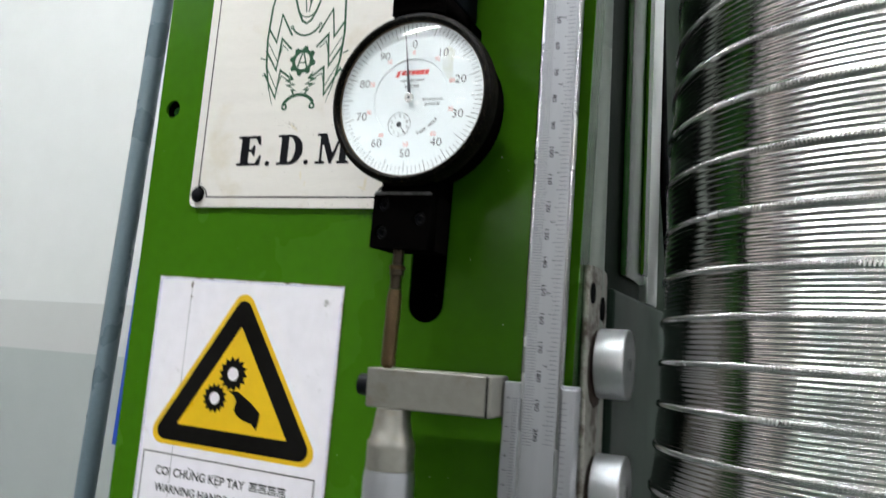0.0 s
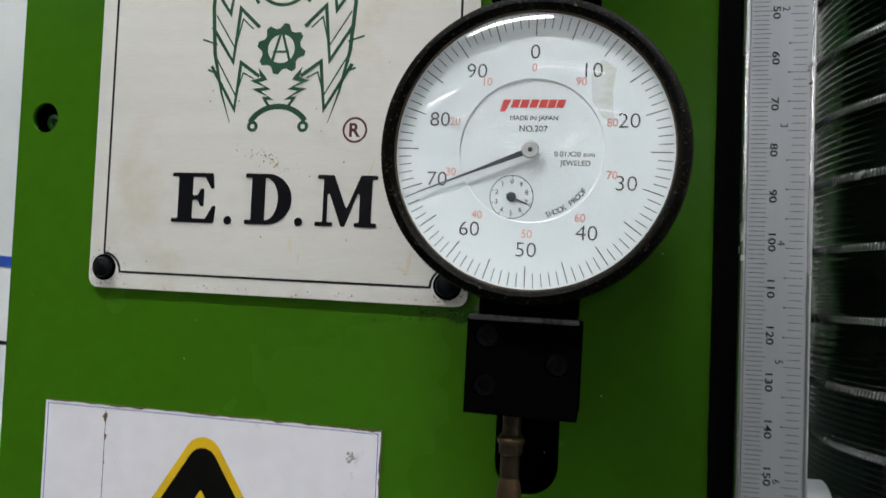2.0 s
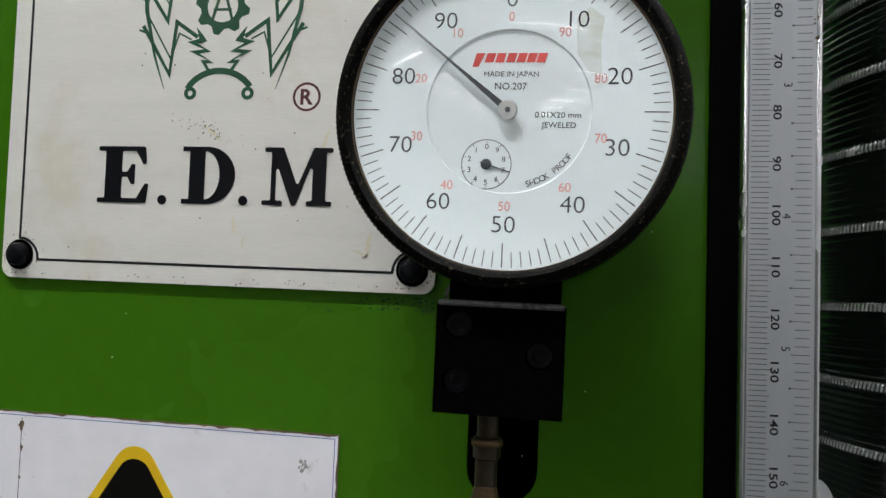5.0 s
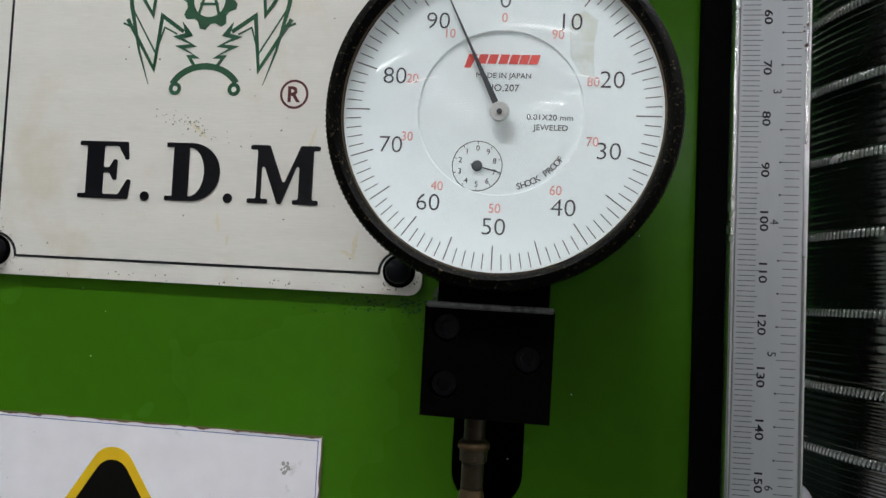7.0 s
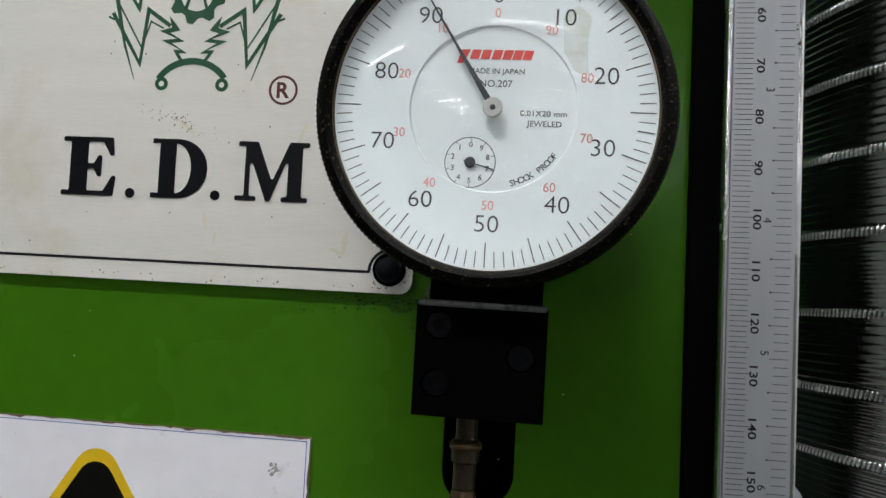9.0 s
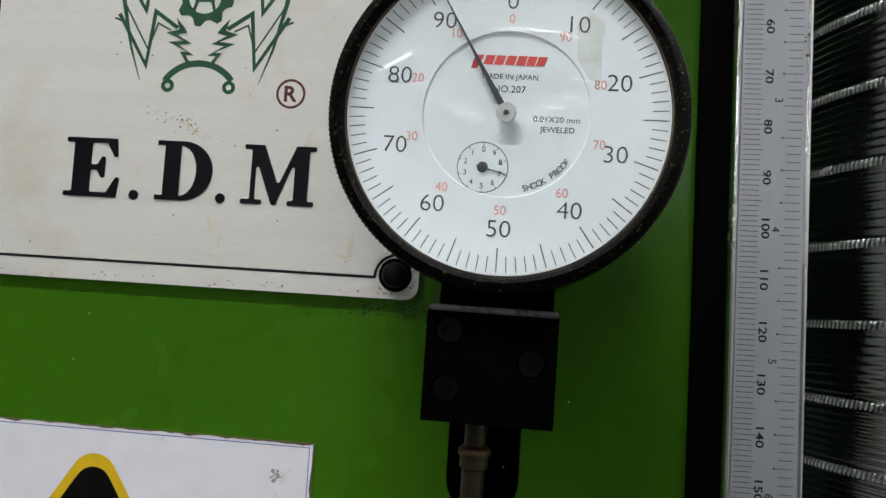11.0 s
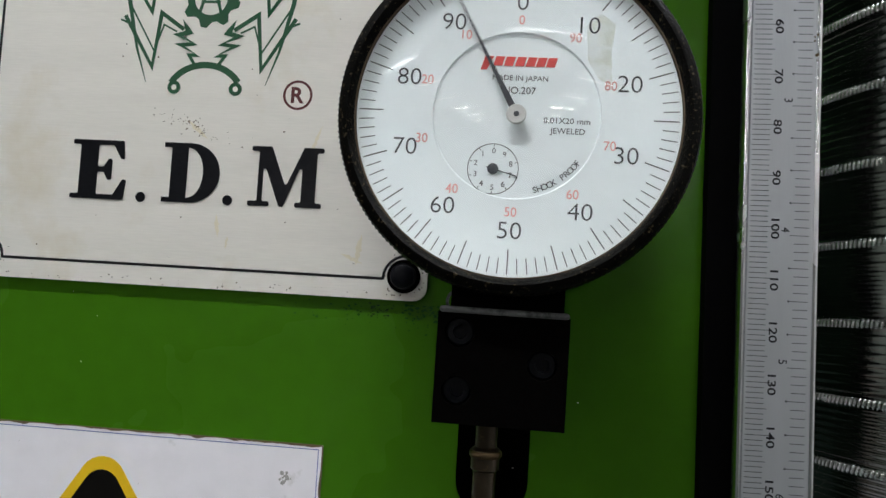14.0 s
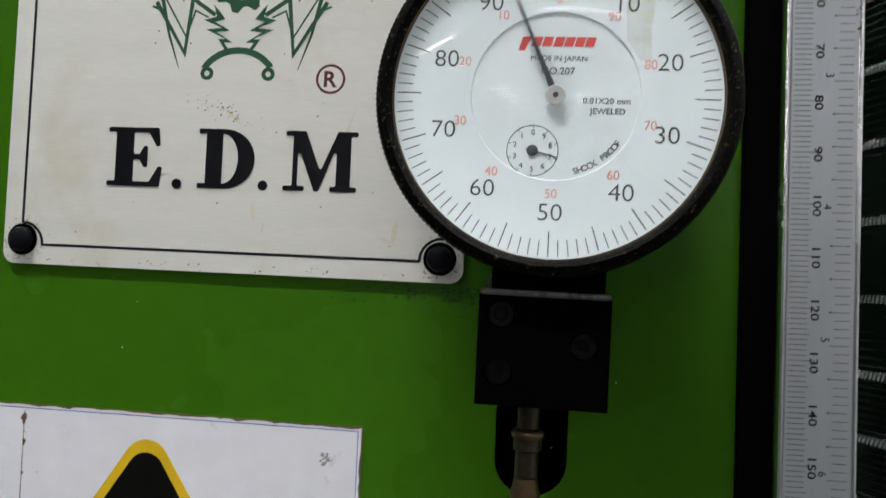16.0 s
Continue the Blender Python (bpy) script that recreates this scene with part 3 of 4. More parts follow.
    put("small_ring", [circle(7.6, 37.4, 0.95, 20), circle(7.6, 37.4, 0.45, 12)])
    put("inner_arc", ribbon([(5.4 * math.sin(radians(a)), 48.0 - 6.4 * math.cos(radians(a))) for a in range(-70, 71, 10)], 0.6), False)


def plate_screws():
    first = None
    for x, z in ((-0.0988, 0.0006), (0.0004, 0.0002)):
        if first is None:
            first = thing("plate_screw", LEAN @ pose(x, 0, z))
            tagged(first, "black domed screw in the name plate's corner", "screw", "name plate screws")
            part("washer", lathe([(0.00016, 0.0037), (-0.00022, 0.0037), (-0.0003, 0.0033)], "y", steps=32), BLACK, first, smooth=True)
            part("head", lathe([(-0.0003, 0.0029), (-0.0010, 0.0029), (-0.0018, 0.0025), (-0.0022, 0.0016), (-0.0023, 0.0012)], "y", steps=32), ENAMEL, first, smooth=True)
        else:
            copy_thing(first, LEAN @ pose(x, 0, z))


def warning_sticker():
    s = thing("warning_sticker", LEAN)
    tagged(s, "white warning sticker with yellow and black triangle on green cover", "sticker")
    part("sheet", flat([rect(-0.1158, -0.0153, -0.165, -0.0379)], 0.0008, 0.00118), STICKER, s)
    part("edge_line", flat([rect(-0.1150, -0.0161, -0.164, -0.0388), rect(-0.11485, -0.01625, -0.1638, -0.03895)], 0.00075, 0.00082), BLUE, s, "thin blue printed edge line")
    rng = random.Random(3)
    bumps = [(rng.uniform(0, 300), rng.uniform(1.2, 8), rng.uniform(0.2, 1.6)) for _ in range(34)]
    wear = [sum(h * math.exp(-((k - c) / w) ** 2) for c, w, h in bumps) * rng.uniform(0.6, 1.2) for k in range(301)]
    top = [(-0.1158 + 0.1005 * k / 300, -0.0378) for k in range(301)]
    low = [(-0.1158 + 0.1005 * k / 300, -0.0380 - 0.00021 * min(2.4, wear[k])) for k in range(301)]
    part("dirty_edge", flat([top + low[::-1]], 0.00073, 0.00083), GRIME, s, "brown grime along the edge")
    right = [(-0.0151, -0.0380 - 0.1 * k / 60) for k in range(61)]
    inner = [(-0.0154 - rng.random() ** 3 * 0.0004, -0.0380 - 0.1 * k / 60) for k in range(61)]
    part("dirty_edge", flat([right + inner[::-1]], 0.00073, 0.00083), GRIME, s, "brown grime along the edge")
    part("crease", flat([rect(-0.0962, -0.09605, -0.160, -0.0395)], 0.00076, 0.00083), NEAR_BLACK_GREEN, s, "thin upright crease")
    bm = bmesh.new()
    for k in range(60):
        x, z = (rng.gauss(-0.0235, 0.0006), rng.gauss(-0.0460, 0.0008)) if k < 14 else (rng.uniform(-0.114, -0.016), rng.uniform(-0.115, -0.041))
        if k > 52:
            x, z = rng.gauss(-0.0955, 0.0006), rng.gauss(-0.043, 0.003)
        q = rng.uniform(0.00008, 0.0006 if k < 14 else 0.00016)
        bm.faces.new([bm.verts.new((x + q * math.sin(-i * 1.05) * rng.uniform(0.5, 1.4), 0.00078, z + q * math.cos(-i * 1.05) * rng.uniform(0.5, 1.4))) for i in range(6)])
    tagged(part("grime", bm, SMUDGE, s, "grey grime specks"), kind="stuff")
    for x, z, w, h in ((-0.0962, -0.0412, 0.0008, 0.0016), (-0.0959, -0.0468, 0.0005, 0.0010), (-0.0960, -0.0540, 0.0003, 0.0006)):
        part("brown_spot", flat([[(x + w * math.sin(k * 0.45) * rng.uniform(0.4, 1.1), z + h * math.cos(k * 0.45) * rng.uniform(0.5, 1.1)) for k in range(14)]], 0.00071, 0.00083), GRIME, s, "brown spot on the crease")
    a, l, r = (-0.0645, -0.0386), (-0.1130, -0.1125), (-0.0168, -0.1125)

    def inset(d):
        c = Vector(((a[0] + l[0] + r[0]) / 3, (a[1] + l[1] + r[1]) / 3))
        k = 1 - d / 0.0262
        return [tuple(c + (Vector(q) - c) * k) for q in (a, r, l)]
    part("yellow_triangle", flat([round_poly(inset(0.0), 0.0056)], 0.00072, 0.00084), YELLOW, s, "yellow rounded triangle")
    part("black_triangle", flat([round_poly(inset(0.0021), 0.0044)], 0.00066, 0.00080), SIGN_BLACK, s, "black rounded triangle")
    part("inner_triangle", flat([round_poly(inset(0.0100), 0.0004)], 0.00060, 0.00074), YELLOW, s, "yellow inner triangle")
    for x, z, rad, teeth, hole in ((-0.0664, -0.0783, 0.0077, 14, 0.0029), (-0.0750, -0.0896, 0.0066, 14, 0.0027)):
        cog = [(x + (rad if i % 2 else rad * 0.76) * math.sin(2 * math.pi * (i + (0.3 if i % 2 else 0)) / teeth / 2), z + (rad if i % 2 else rad * 0.76) * math.cos(2 * math.pi * (i + (0.3 if i % 2 else 0)) / teeth / 2)) for i in range(teeth * 2)]
        part("cog", flat([cog], 0.00054, 0.00070), SIGN_BLACK, s)
        part("cog_hole", flat([circle(x, z, hole, 24)], 0.00048, 0.00064), STICKER, s, "white cog centre")
    part("pictogram", flat([[(-0.0679, -0.0857), (-0.0627, -0.0855), (-0.0553, -0.0895), (-0.05, -0.0935), (-0.0503, -0.0966), (-0.0512, -0.1006), (-0.054, -0.0983), (-0.0587, -0.0974), (-0.0621, -0.0958), (-0.0639, -0.0936), (-0.063, -0.0897), (-0.0647, -0.0875)]], 0.00054, 0.00070), SIGN_BLACK, s, "plain black pictogram shape")
    part("text_box", flat([rect(-0.1120, -0.0195, -0.150, -0.1165), rect(-0.1115, -0.0200, -0.1495, -0.1170)], 0.00072, 0.00084), INK, s)
    part("wording", fit_text("COI CHỪNG KẸP TAY", -0.1035, -0.0540, -0.1256, 0.0036, 0.00076), INK, s, "black printed warning words")
    x = -0.0515
    for k in range(4):
        part("word_bar", flat([rect(x, x + 0.0040, -0.1258, -0.1244), rect(x + 0.0005, x + 0.0035, -0.1254, -0.1248)], 0.00072, 0.00084), INK, s)
        part("word_bar", flat([rect(x + 0.0004, x + 0.0036, -0.1240, -0.1234)], 0.00072, 0.00084), INK, s)
        part("word_bar", flat([rect(x, x + 0.0040, -0.1230, -0.1222)], 0.00072, 0.00084), INK, s)
        x += 0.0048
    part("wording", fit_text("WARNING HANDS", -0.1030, -0.0625, -0.1333, 0.0034, 0.00076), INK, s, "black printed warning words")
    x = -0.0595
    for w in (0.012, 0.016):
        part("word_bar", flat([rect(x, x + w, -0.1335, -0.1300)], 0.00072, 0.00084), INK, s)
        x += w + 0.003
    printed = ("yellow_triangle", "black_triangle", "inner_triangle", "cog", "pictogram", "text_box", "wording", "word_bar")
    for ob in s.children:
        if ob.name.split(".")[0] in printed + ("cog_hole",):
            ob.location = (-0.0009, 0, -0.0009)


cover()
name_plate()
plate_screws()
warning_sticker()

# ---- machine column behind ----


def column():
    c = thing("machine_column")
    tagged(c, "dark green machine column behind the cover", "machine column")
    part("body", box(-0.120, 0.0795, 0.050, 0.150, 0.0, 2.2, 0.003), NEAR_BLACK_GREEN, c)
    # Added depth, so the hose edge mirrors dark and the white gap is hidden
    part("rear_mirror_block", box(-0.120, 0.0790, 0.1505, 0.440, 0.0, 2.2, 0.003), NEAR_BLACK_GREEN, c)
    part("lower_body", box(0.0796, 0.0835, 0.060, 0.440, 0.0, 1.470, 0.002), SAGE, c, "grey-green painted lower side")
    part("guide_rod", lathe([(0.9, 0.0052), (2.2, 0.0052)], "z", (0.0785, 0.036, 0), 28), PALE, c, "pale grey upright guide rod", True)
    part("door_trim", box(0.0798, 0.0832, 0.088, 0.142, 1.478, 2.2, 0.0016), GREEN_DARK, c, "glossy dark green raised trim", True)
    part("trim_bead", box(0.0833, 0.0850, 0.126, 0.141, 1.483, 2.2, 0.0008), GREEN, c, "bright green bead")
    part("grey_lip", box(0.0780, 0.0830, 0.152, 0.190, 1.470, 2.2, 0.001), WALL, c, "pale grey cover lip")


def mount_plate():
    m = thing("scale_bracket")
    tagged(m, "rust-stained steel bracket plate with two clamp knobs beside the scale", "bracket")
    pl = part("plate", flat([round_poly(rect(0.012, 0.044, 1.30, 1.4745), 0.003), [(0.0185 + 0.0042 * math.sin(k * 0.314), 1.4635 + 0.0052 * math.cos(k * 0.314)) for k in range(20)], [(0.0365 + 0.0048 * math.sin(k * 0.314), 1.4560 + 0.0068 * math.cos(k * 0.314)) for k in range(20)]], 0.0, 0.0022), RUST, m, "rusty white steel plate")
    pl.matrix_basis = pose(0.0835, 0, 0, 0, 0, 90)
    for y, z, r in ((0.0190, 1.4640, 0.0040), (0.0365, 1.4590, 0.0050)):
        part("bolt_hole", lathe([(0.0833, r), (0.0837, r)], "x", (0, y, z), 20), RUBBER_SHADE, m, "dark bolt hole")
    for z in (1.4350, 1.3870):
        part("rust_patch", lathe([(0.0833, 0.0152), (0.08366, 0.0150)], "x", (0, 0.0285, z), 11), DARK_RUST, m, "dark rust round the knob")
    for z in (1.4375, 1.3895):
        k = part("knob", lathe([(0.0838, 0.0060), (0.0846, 0.0060), (0.0846, 0.0132), (0.0850, 0.0136), (0.0956, 0.0136), (0.0960, 0.0132), (0.0960, 0.006)], "x", (0, 0.030, z), 64), SATIN, m, "silver round clamp knob", True)
        part("stud", lathe([(0.0800, 0.0025), (0.0964, 0.0025)], "x", (0, 0.030, z), 16), STEEL, k, smooth=True)


column()
mount_plate()

# ---- steel scale with its slide ----
RX0, RX1, RY = 0.0678, 0.0821, -0.0144
SCALE_LEAN = pose(0, 0, 1.5, 0, 0.8, 0)


def scale_z(mm):
    return 0.0029 - (mm - 110) * 0.000991


def steel_scale():
    s = thing("steel_scale", SCALE_LEAN)
    tagged(s, "satin steel caliper beam with millimetre and inch scales", "steel scale")
    part("beam", box(RX0 + 0.0011, RX1 - 0.0011, RY, RY + 0.0035, -0.26, 0.36), STEEL, s)
    for x0, x1 in ((RX0, RX0 + 0.00105), (RX1 - 0.00105, RX1)):
        part("ground_edge", box(x0, x1, RY + 0.00005, RY + 0.0034, -0.26, 0.36, 0.00045), EDGE, s, "bright ground edge", True)
    # Added black bar; its left margin stands in for the beam's shadow
    part("shade_bar", box(0.0640, 0.0790, -0.0030, 0.0011, -0.26, 0.36), RUBBER_SHADE, s, "black bar added for the shadow beside the beam")
    part("spacer", box(0.0725, 0.0765, RY + 0.0036, -0.0031, -0.26, 0.36), RUBBER_SHADE, s, "black spacer behind the beam")
    y = RY - 0.00004
    rows = []
    for mm in range(20, 205):
        ln = 0.0045 if mm % 10 == 0 else (0.0038 if mm % 5 == 0 else 0.0033)
        z = scale_z(mm)
        rows.append((RX0 + 0.0015, RX0 + 0.0015 + ln, z - 0.00007, z + 0.00007, y))
    part("millimetre_graduation", bars(rows), DIAL_INK, s)["kind"] = "stuff"
    rows, dots = [], bmesh.new()
    for k in range(13, 129):
        z = scale_z(k * 25.4 / 16)
        ln = 0.0035 if k % 4 == 0 else 0.0027
        rows.append((RX1 - 0.0019 - ln, RX1 - 0.0019, z - 0.00007, z + 0.00007, y))
        if k % 4 == 0 and k % 16:
            v = [dots.verts.new((RX1 - 0.0019 - ln + 0.00022 * math.sin(i * math.pi / 5), y - 0.00001, z + 0.00022 * math.cos(i * math.pi / 5))) for i in range(10)]
            dots.faces.new(v)
    part("inch_graduation", bars(rows), DIAL_INK, s)["kind"] = "stuff"
    part("inch_dot", dots, DIAL_INK, s)["kind"] = "stuff"
    for mm in range(30, 201, 10):
        part("number", text(str(mm), 0.0021, RX0 + 0.0062, scale_z(mm) - 0.0004, y, 90, wide=1.42, bold=0.00003), INK, s)
    for inch in range(1, 8):
        part("number", text(str(inch), 0.0022, RX1 - 0.0062, scale_z(inch * 25.4) + 0.0011, y, 90), INK, s)
    # rust specks by the edge
    rng = random.Random(4)
    for mm, n in ((62.5, 5), (66.5, 3)):
        for k in range(n):
            part("rust_speck", flat([circle(RX1 - 0.0013 + rng.uniform(-0.0004, 0.0004), scale_z(mm) + rng.uniform(-0.0009, 0.0009), rng.uniform(0.0001, 0.00032), 9)], RY - 0.00007, RY), BRASS, s, "brown rust speck")


def slide():
    v = thing("vernier_slide", pose(0.0001, 0, 1.43, 0, 0.8, 0) @ pose(0, 0, -1.43))
    tagged(v, "steel vernier slide clamped on the caliper beam", "vernier slide")
    part("back_plate", box(0.0766, 0.0864, -0.0105, -0.0072, 1.30, 1.4305, 0.0004), STEEL, v)
    left = part("left_rail", box(0.0612, 0.0668, -0.0158, -0.0101, 1.30, 1.4305, 0.0004), STEEL, v)
    right = part("right_rail", box(0.0818, 0.0864, -0.0158, -0.0101, 1.30, 1.4295, 0.0004), STEEL, v)
    rows = [(0.0645, 0.0666, 1.4250 - k * 0.00098, 1.42515 - k * 0.00098, -0.01585) for k in range(60)]
    part("vernier_graduation", bars(rows), DIAL_INK, left)["kind"] = "stuff"
    rows = [(0.0820, 0.0838, 1.4250 - k * 0.00198, 1.42515 - k * 0.00198, -0.01585) for k in range(30)]
    part("vernier_graduation", bars(rows), DIAL_INK, right)["kind"] = "stuff"
    for k in range(8):
        part("number", text(str(k), 0.0017, 0.0630, 1.4250 - k * 0.0049, -0.01585, 90), INK, left)


def anvil_block():
    b = thing("anvil_block")
    tagged(b, "ground steel block on the vernier slide under the gauge's spindle", "steel block")
    part("body", box(0.0123, 0.0603, -0.0262, -0.0085, 1.4172, 1.4313, 0.0006), BLOCK, b)
    part("seam", box(0.0585, 0.0592, -0.02635, -0.0084, 1.4174, 1.4311), RUBBER_SHADE, b, "dark joint")
    part("side_screw", lathe([(0.0056, 0.0030), (0.0060, 0.0040), (0.0112, 0.0040), (0.0113, 0.0026), (0.0122, 0.0026)], "x", (0, -0.0185, 1.4245), 28), ENAMEL, b, "black knurled side screw", True)
    mic = thing("micrometer_head", pose(0.0222, -0.0225, 0))
    tagged(mic, "satin chrome micrometer head under the steel block", "micrometer")
    part("sleeve", lathe([(1.4171, 0.0060), (1.4120, 0.0066), (1.4070, 0.0076), (1.4055, 0.0085), (1.4040, 0.0086), (1.3960, 0.0086)], "z", steps=48), BLOCK, mic, smooth=True)
    part("thimble", lathe([(1.3958, 0.0088), (1.3920, 0.0092), (1.3000, 0.0092)], "z", steps=48), STEEL, mic, smooth=True)
    rows = [(-0.0030 if k % 5 == 0 else -0.0018, 0.0, 1.4035 - k * 0.0007, 1.4036 - k * 0.0007, -0.00865) for k in range(10)]
    part("graduation", bars(rows), DIAL_INK, mic)["kind"] = "stuff"


steel_scale()
slide()
anvil_block()

# ---- dial gauge ----
DX, DY, DZ = 0.0242, -0.0304, 1.5290
ROLL = 1.8


def on_dial(value, r):
    a = radians(value * 3.6)
    return r * math.sin(a), r * math.cos(a)


SPX, SPY = -0.0019, 0.0067


def dial_gauge():
    """In its own space: the face is the plane y = 0, the viewer at -y."""
    g = thing("dial_gauge", pose(DX, DY, DZ, 0, ROLL, 0))
    tagged(g, "black dial gauge with a white face hung before the green cover", "dial gauge")
    # bezel with a knurled rim
    n = 200
    prof = [(0.0062, 0.0312), (0.0058, 0.0322), (-0.0006, 0.0322), (-0.0018, 0.0319), (-0.0025, 0.0310), (-0.0026, 0.0303), (-0.0019, 0.0297), (-0.0008, 0.02925), (0.0004, 0.0291), (0.0004, 0.0312)]
    bm = bmesh.new()
    rings = []
    for i, (d, r) in enumerate(prof):
        ring = []
        for k in range(n * 2):
            a = math.pi * k / n
            rr = r + (0.00022 if (k % 2 and i in (1, 2)) else 0)
            ring.append(bm.verts.new((rr * math.cos(a), d, rr * math.sin(a))))
        rings.append(ring)
    for a, b in zip(rings, rings[1:] + rings[:1]):
        for k in range(n * 2):
            bm.faces.new((a[k], a[(k + 1) % (n * 2)], b[(k + 1) % (n * 2)], b[k]))
    bmesh.ops.recalc_face_normals(bm, faces=bm.faces)
    part("bezel", bm, BEZEL, g, "black knurled bezel with worn edges", True)
    part("bezel_seat", flat([circle(0, 0, 0.02950, 96), circle(0, 0, 0.02912, 96)], -0.0008, 0.0002), GRIME, g, "brown grime ring inside the bezel")
    part("case", lathe([(0.0064, 0.0296), (0.0200, 0.0296), (0.0215, 0.0285)], "y", steps=72), BLACK, g, smooth=True)
    y2 = 0.00034  # the middle of the face is sunk
    plate = lathe([(0.0060, 0.0290), (0.0, 0.0290), (0.0, 0.01515), (0.0001, 0.01500), (y2, 0.01492)], "y", steps=128)
    face = part("dial_face", plate, FACE, g, "white printed dial face with a sunk centre")
    edge, tilt = 0.0290, radians(26)
    ball = edge / math.sin(tilt)
    dome = [(-0.0010 - math.sqrt(ball ** 2 - r ** 2) + ball * math.cos(tilt), r) for r in [edge * k / 20 for k in range(20, 0, -1)]]
    bmd = bmesh.new()
    steps = 72
    rings = [[bmd.verts.new((r * math.cos(2 * math.pi * k / steps), d, r * math.sin(2 * math.pi * k / steps))) for k in range(steps)] for d, r in dome]
    for a, b in zip(rings, rings[1:]):
        for k in range(steps):
            bmd.faces.new((a[k], a[(k + 1) % steps], b[(k + 1) % steps], b[k]))
    tip = bmd.verts.new((0, -0.0010 - ball + ball * math.cos(tilt), 0))
    for k in range(steps):
        bmd.faces.new((rings[-1][k], rings[-1][(k + 1) % steps], tip))
    bmesh.ops.recalc_face_normals(bmd, faces=bmd.faces)
    crystal = part("crystal", bmd, GLASS, g, "clear domed crystal", True)
    crystal.data.shade_smooth()
    crystal.visible_shadow = False
    # printing
    y = -0.00006
    ticks = bmesh.new()
    for v in range(100):
        r0, r1, w = (0.0241 if v % 5 == 0 else 0.0257), 0.0285, (0.00010 if v % 5 == 0 else 0.00008)
        a = radians(v * 3.6)
        u, t = Vector((math.sin(a), 0, math.cos(a))), Vector((math.cos(a), 0, -math.sin(a)))
        q = [ticks.verts.new(u * r + t * s + Vector((0, y, 0))) for r, s in ((r0, -w), (r0, w), (r1, w), (r1, -w))]
        ticks.faces.new(q)
    part("graduation", ticks, DIAL_INK, face, "fine grey scale marks")["kind"] = "stuff"
    for v in range(0, 100, 10):
        x, z = on_dial(v, 0.0207)
        part("numeral", text(str(v), 0.0044, x, z, y, wide=1.06, bold=-0.00005), DIAL_INK, face)
        x, z = on_dial(v - (0.55 if 0 < v < 50 else -0.55 if v > 50 else 0), 0.0174)
        part("red_numeral", text(str((100 - v) % 100), 0.0024, x, z, y, wide=0.95), PALE_RED, face, "pale red numeral")
    # maker's mark as plain slanted blocks
    xs = [-0.0067, -0.0047, -0.0028, -0.0008, 0.0011, 0.0029, 0.0047]
    for k, x in enumerate(xs):
        w, low = 0.0016, 0.0082 if k == 0 else 0.0090
        part("mark_block", flat([[(x - (0.0090 - low) * 0.3, low), (x + w - (0.0090 - low) * 0.9, low), (x + w + 0.0005, 0.0107), (x + 0.0005, 0.0107)]], y2 - 0.00008, y2), DIAL_RED, face, "red slanted block")
    part("wording", text("MADE IN JAPAN", 0.00135, 0.0003, 0.0067, y2 - 0.00006, wide=1.05), DIAL_INK, face)
    part("wording", text("NO.207", 0.0018, 0.0003, 0.0046, y2 - 0.00006, wide=1.0), DIAL_INK, face)
    part("wording", text("0.01X20 mm", 0.00145, 0.0090, -0.0006, y2 - 0.00006, wide=1.1), DIAL_INK, face)
    part("wording", text("JEWELED", 0.00145, 0.0092, -0.0026, y2 - 0.00006, wide=1.05), DIAL_INK, face)
    word = "SHOCK PROOF"
    for k, ch in enumerate(word):
        if ch != " ":
            a = 163 - k * 3.75
            x, z = 0.0138 * math.sin(radians(a)), 0.0138 * math.cos(radians(a))
            part("letter", text(ch, 0.0016, x, z, y2 - 0.00006, a - 180), DIAL_INK, face)
    # yellowed patch on the face near the ten
    patch = [(0.0142, 0.0070), (0.0166, 0.0058), (0.0161, 0.0120), (0.0167, 0.0172), (0.0140, 0.0190), (0.0116, 0.0168), (0.0121, 0.0104)]
    part("yellowed_patch", flat([round_poly(patch, 0.0006, 4)], -0.00002, 0), YELLOWED, face, "yellowed stain on the face")
    # small counter
    sx, sz = -0.0036, -0.0098
    part("counter_ring", flat([circle(sx, sz, 0.00460, 56), circle(sx, sz, 0.00448, 56)], y2 - 0.00006, y2), DIAL_INK, face)
    rows = bmesh.new()
    for v in range(10):
        a = radians(-36 * v)
        u, t = Vector((math.sin(a), 0, math.cos(a))), Vector((math.cos(a), 0, -math.sin(a)))
        q = [rows.verts.new(Vector((sx, y2 - 0.00006, sz)) + u * r + t * s) for r, s in ((0.0040, -0.00005), (0.0040, 0.00005), (0.00452, 0.00005), (0.00452, -0.00005))]
        rows.faces.new(q)
        part("small_numeral", text(str(v), 0.0014, sx + 0.0033 * math.sin(a), sz + 0.0033 * math.cos(a), y2 - 0.00006), DIAL_INK, face)
    part("counter_graduation", rows, DIAL_INK, face)["kind"] = "stuff"
    # pointers turn about their own hubs
    small = thing("small_pointer", pose(sx, 0.00020, sz))
    small.parent = g
    part("hand_blade", flat([[(-0.00012, -0.0012), (0.00012, -0.0012), (0.00008, 0.0044), (-0.00008, 0.0044)]], -0.0001, 0.0), NEEDLE, small, "thin dark pointer")
    part("hub", lathe([(0.0001, 0.0008), (-0.00015, 0.0010), (-0.00022, 0.0009), (-0.00026, 0.0004)], "y", steps=24), NEEDLE, small, "dark hub", True)
    big = thing("pointer", pose(0, -0.0005, 0))
    big.parent = g
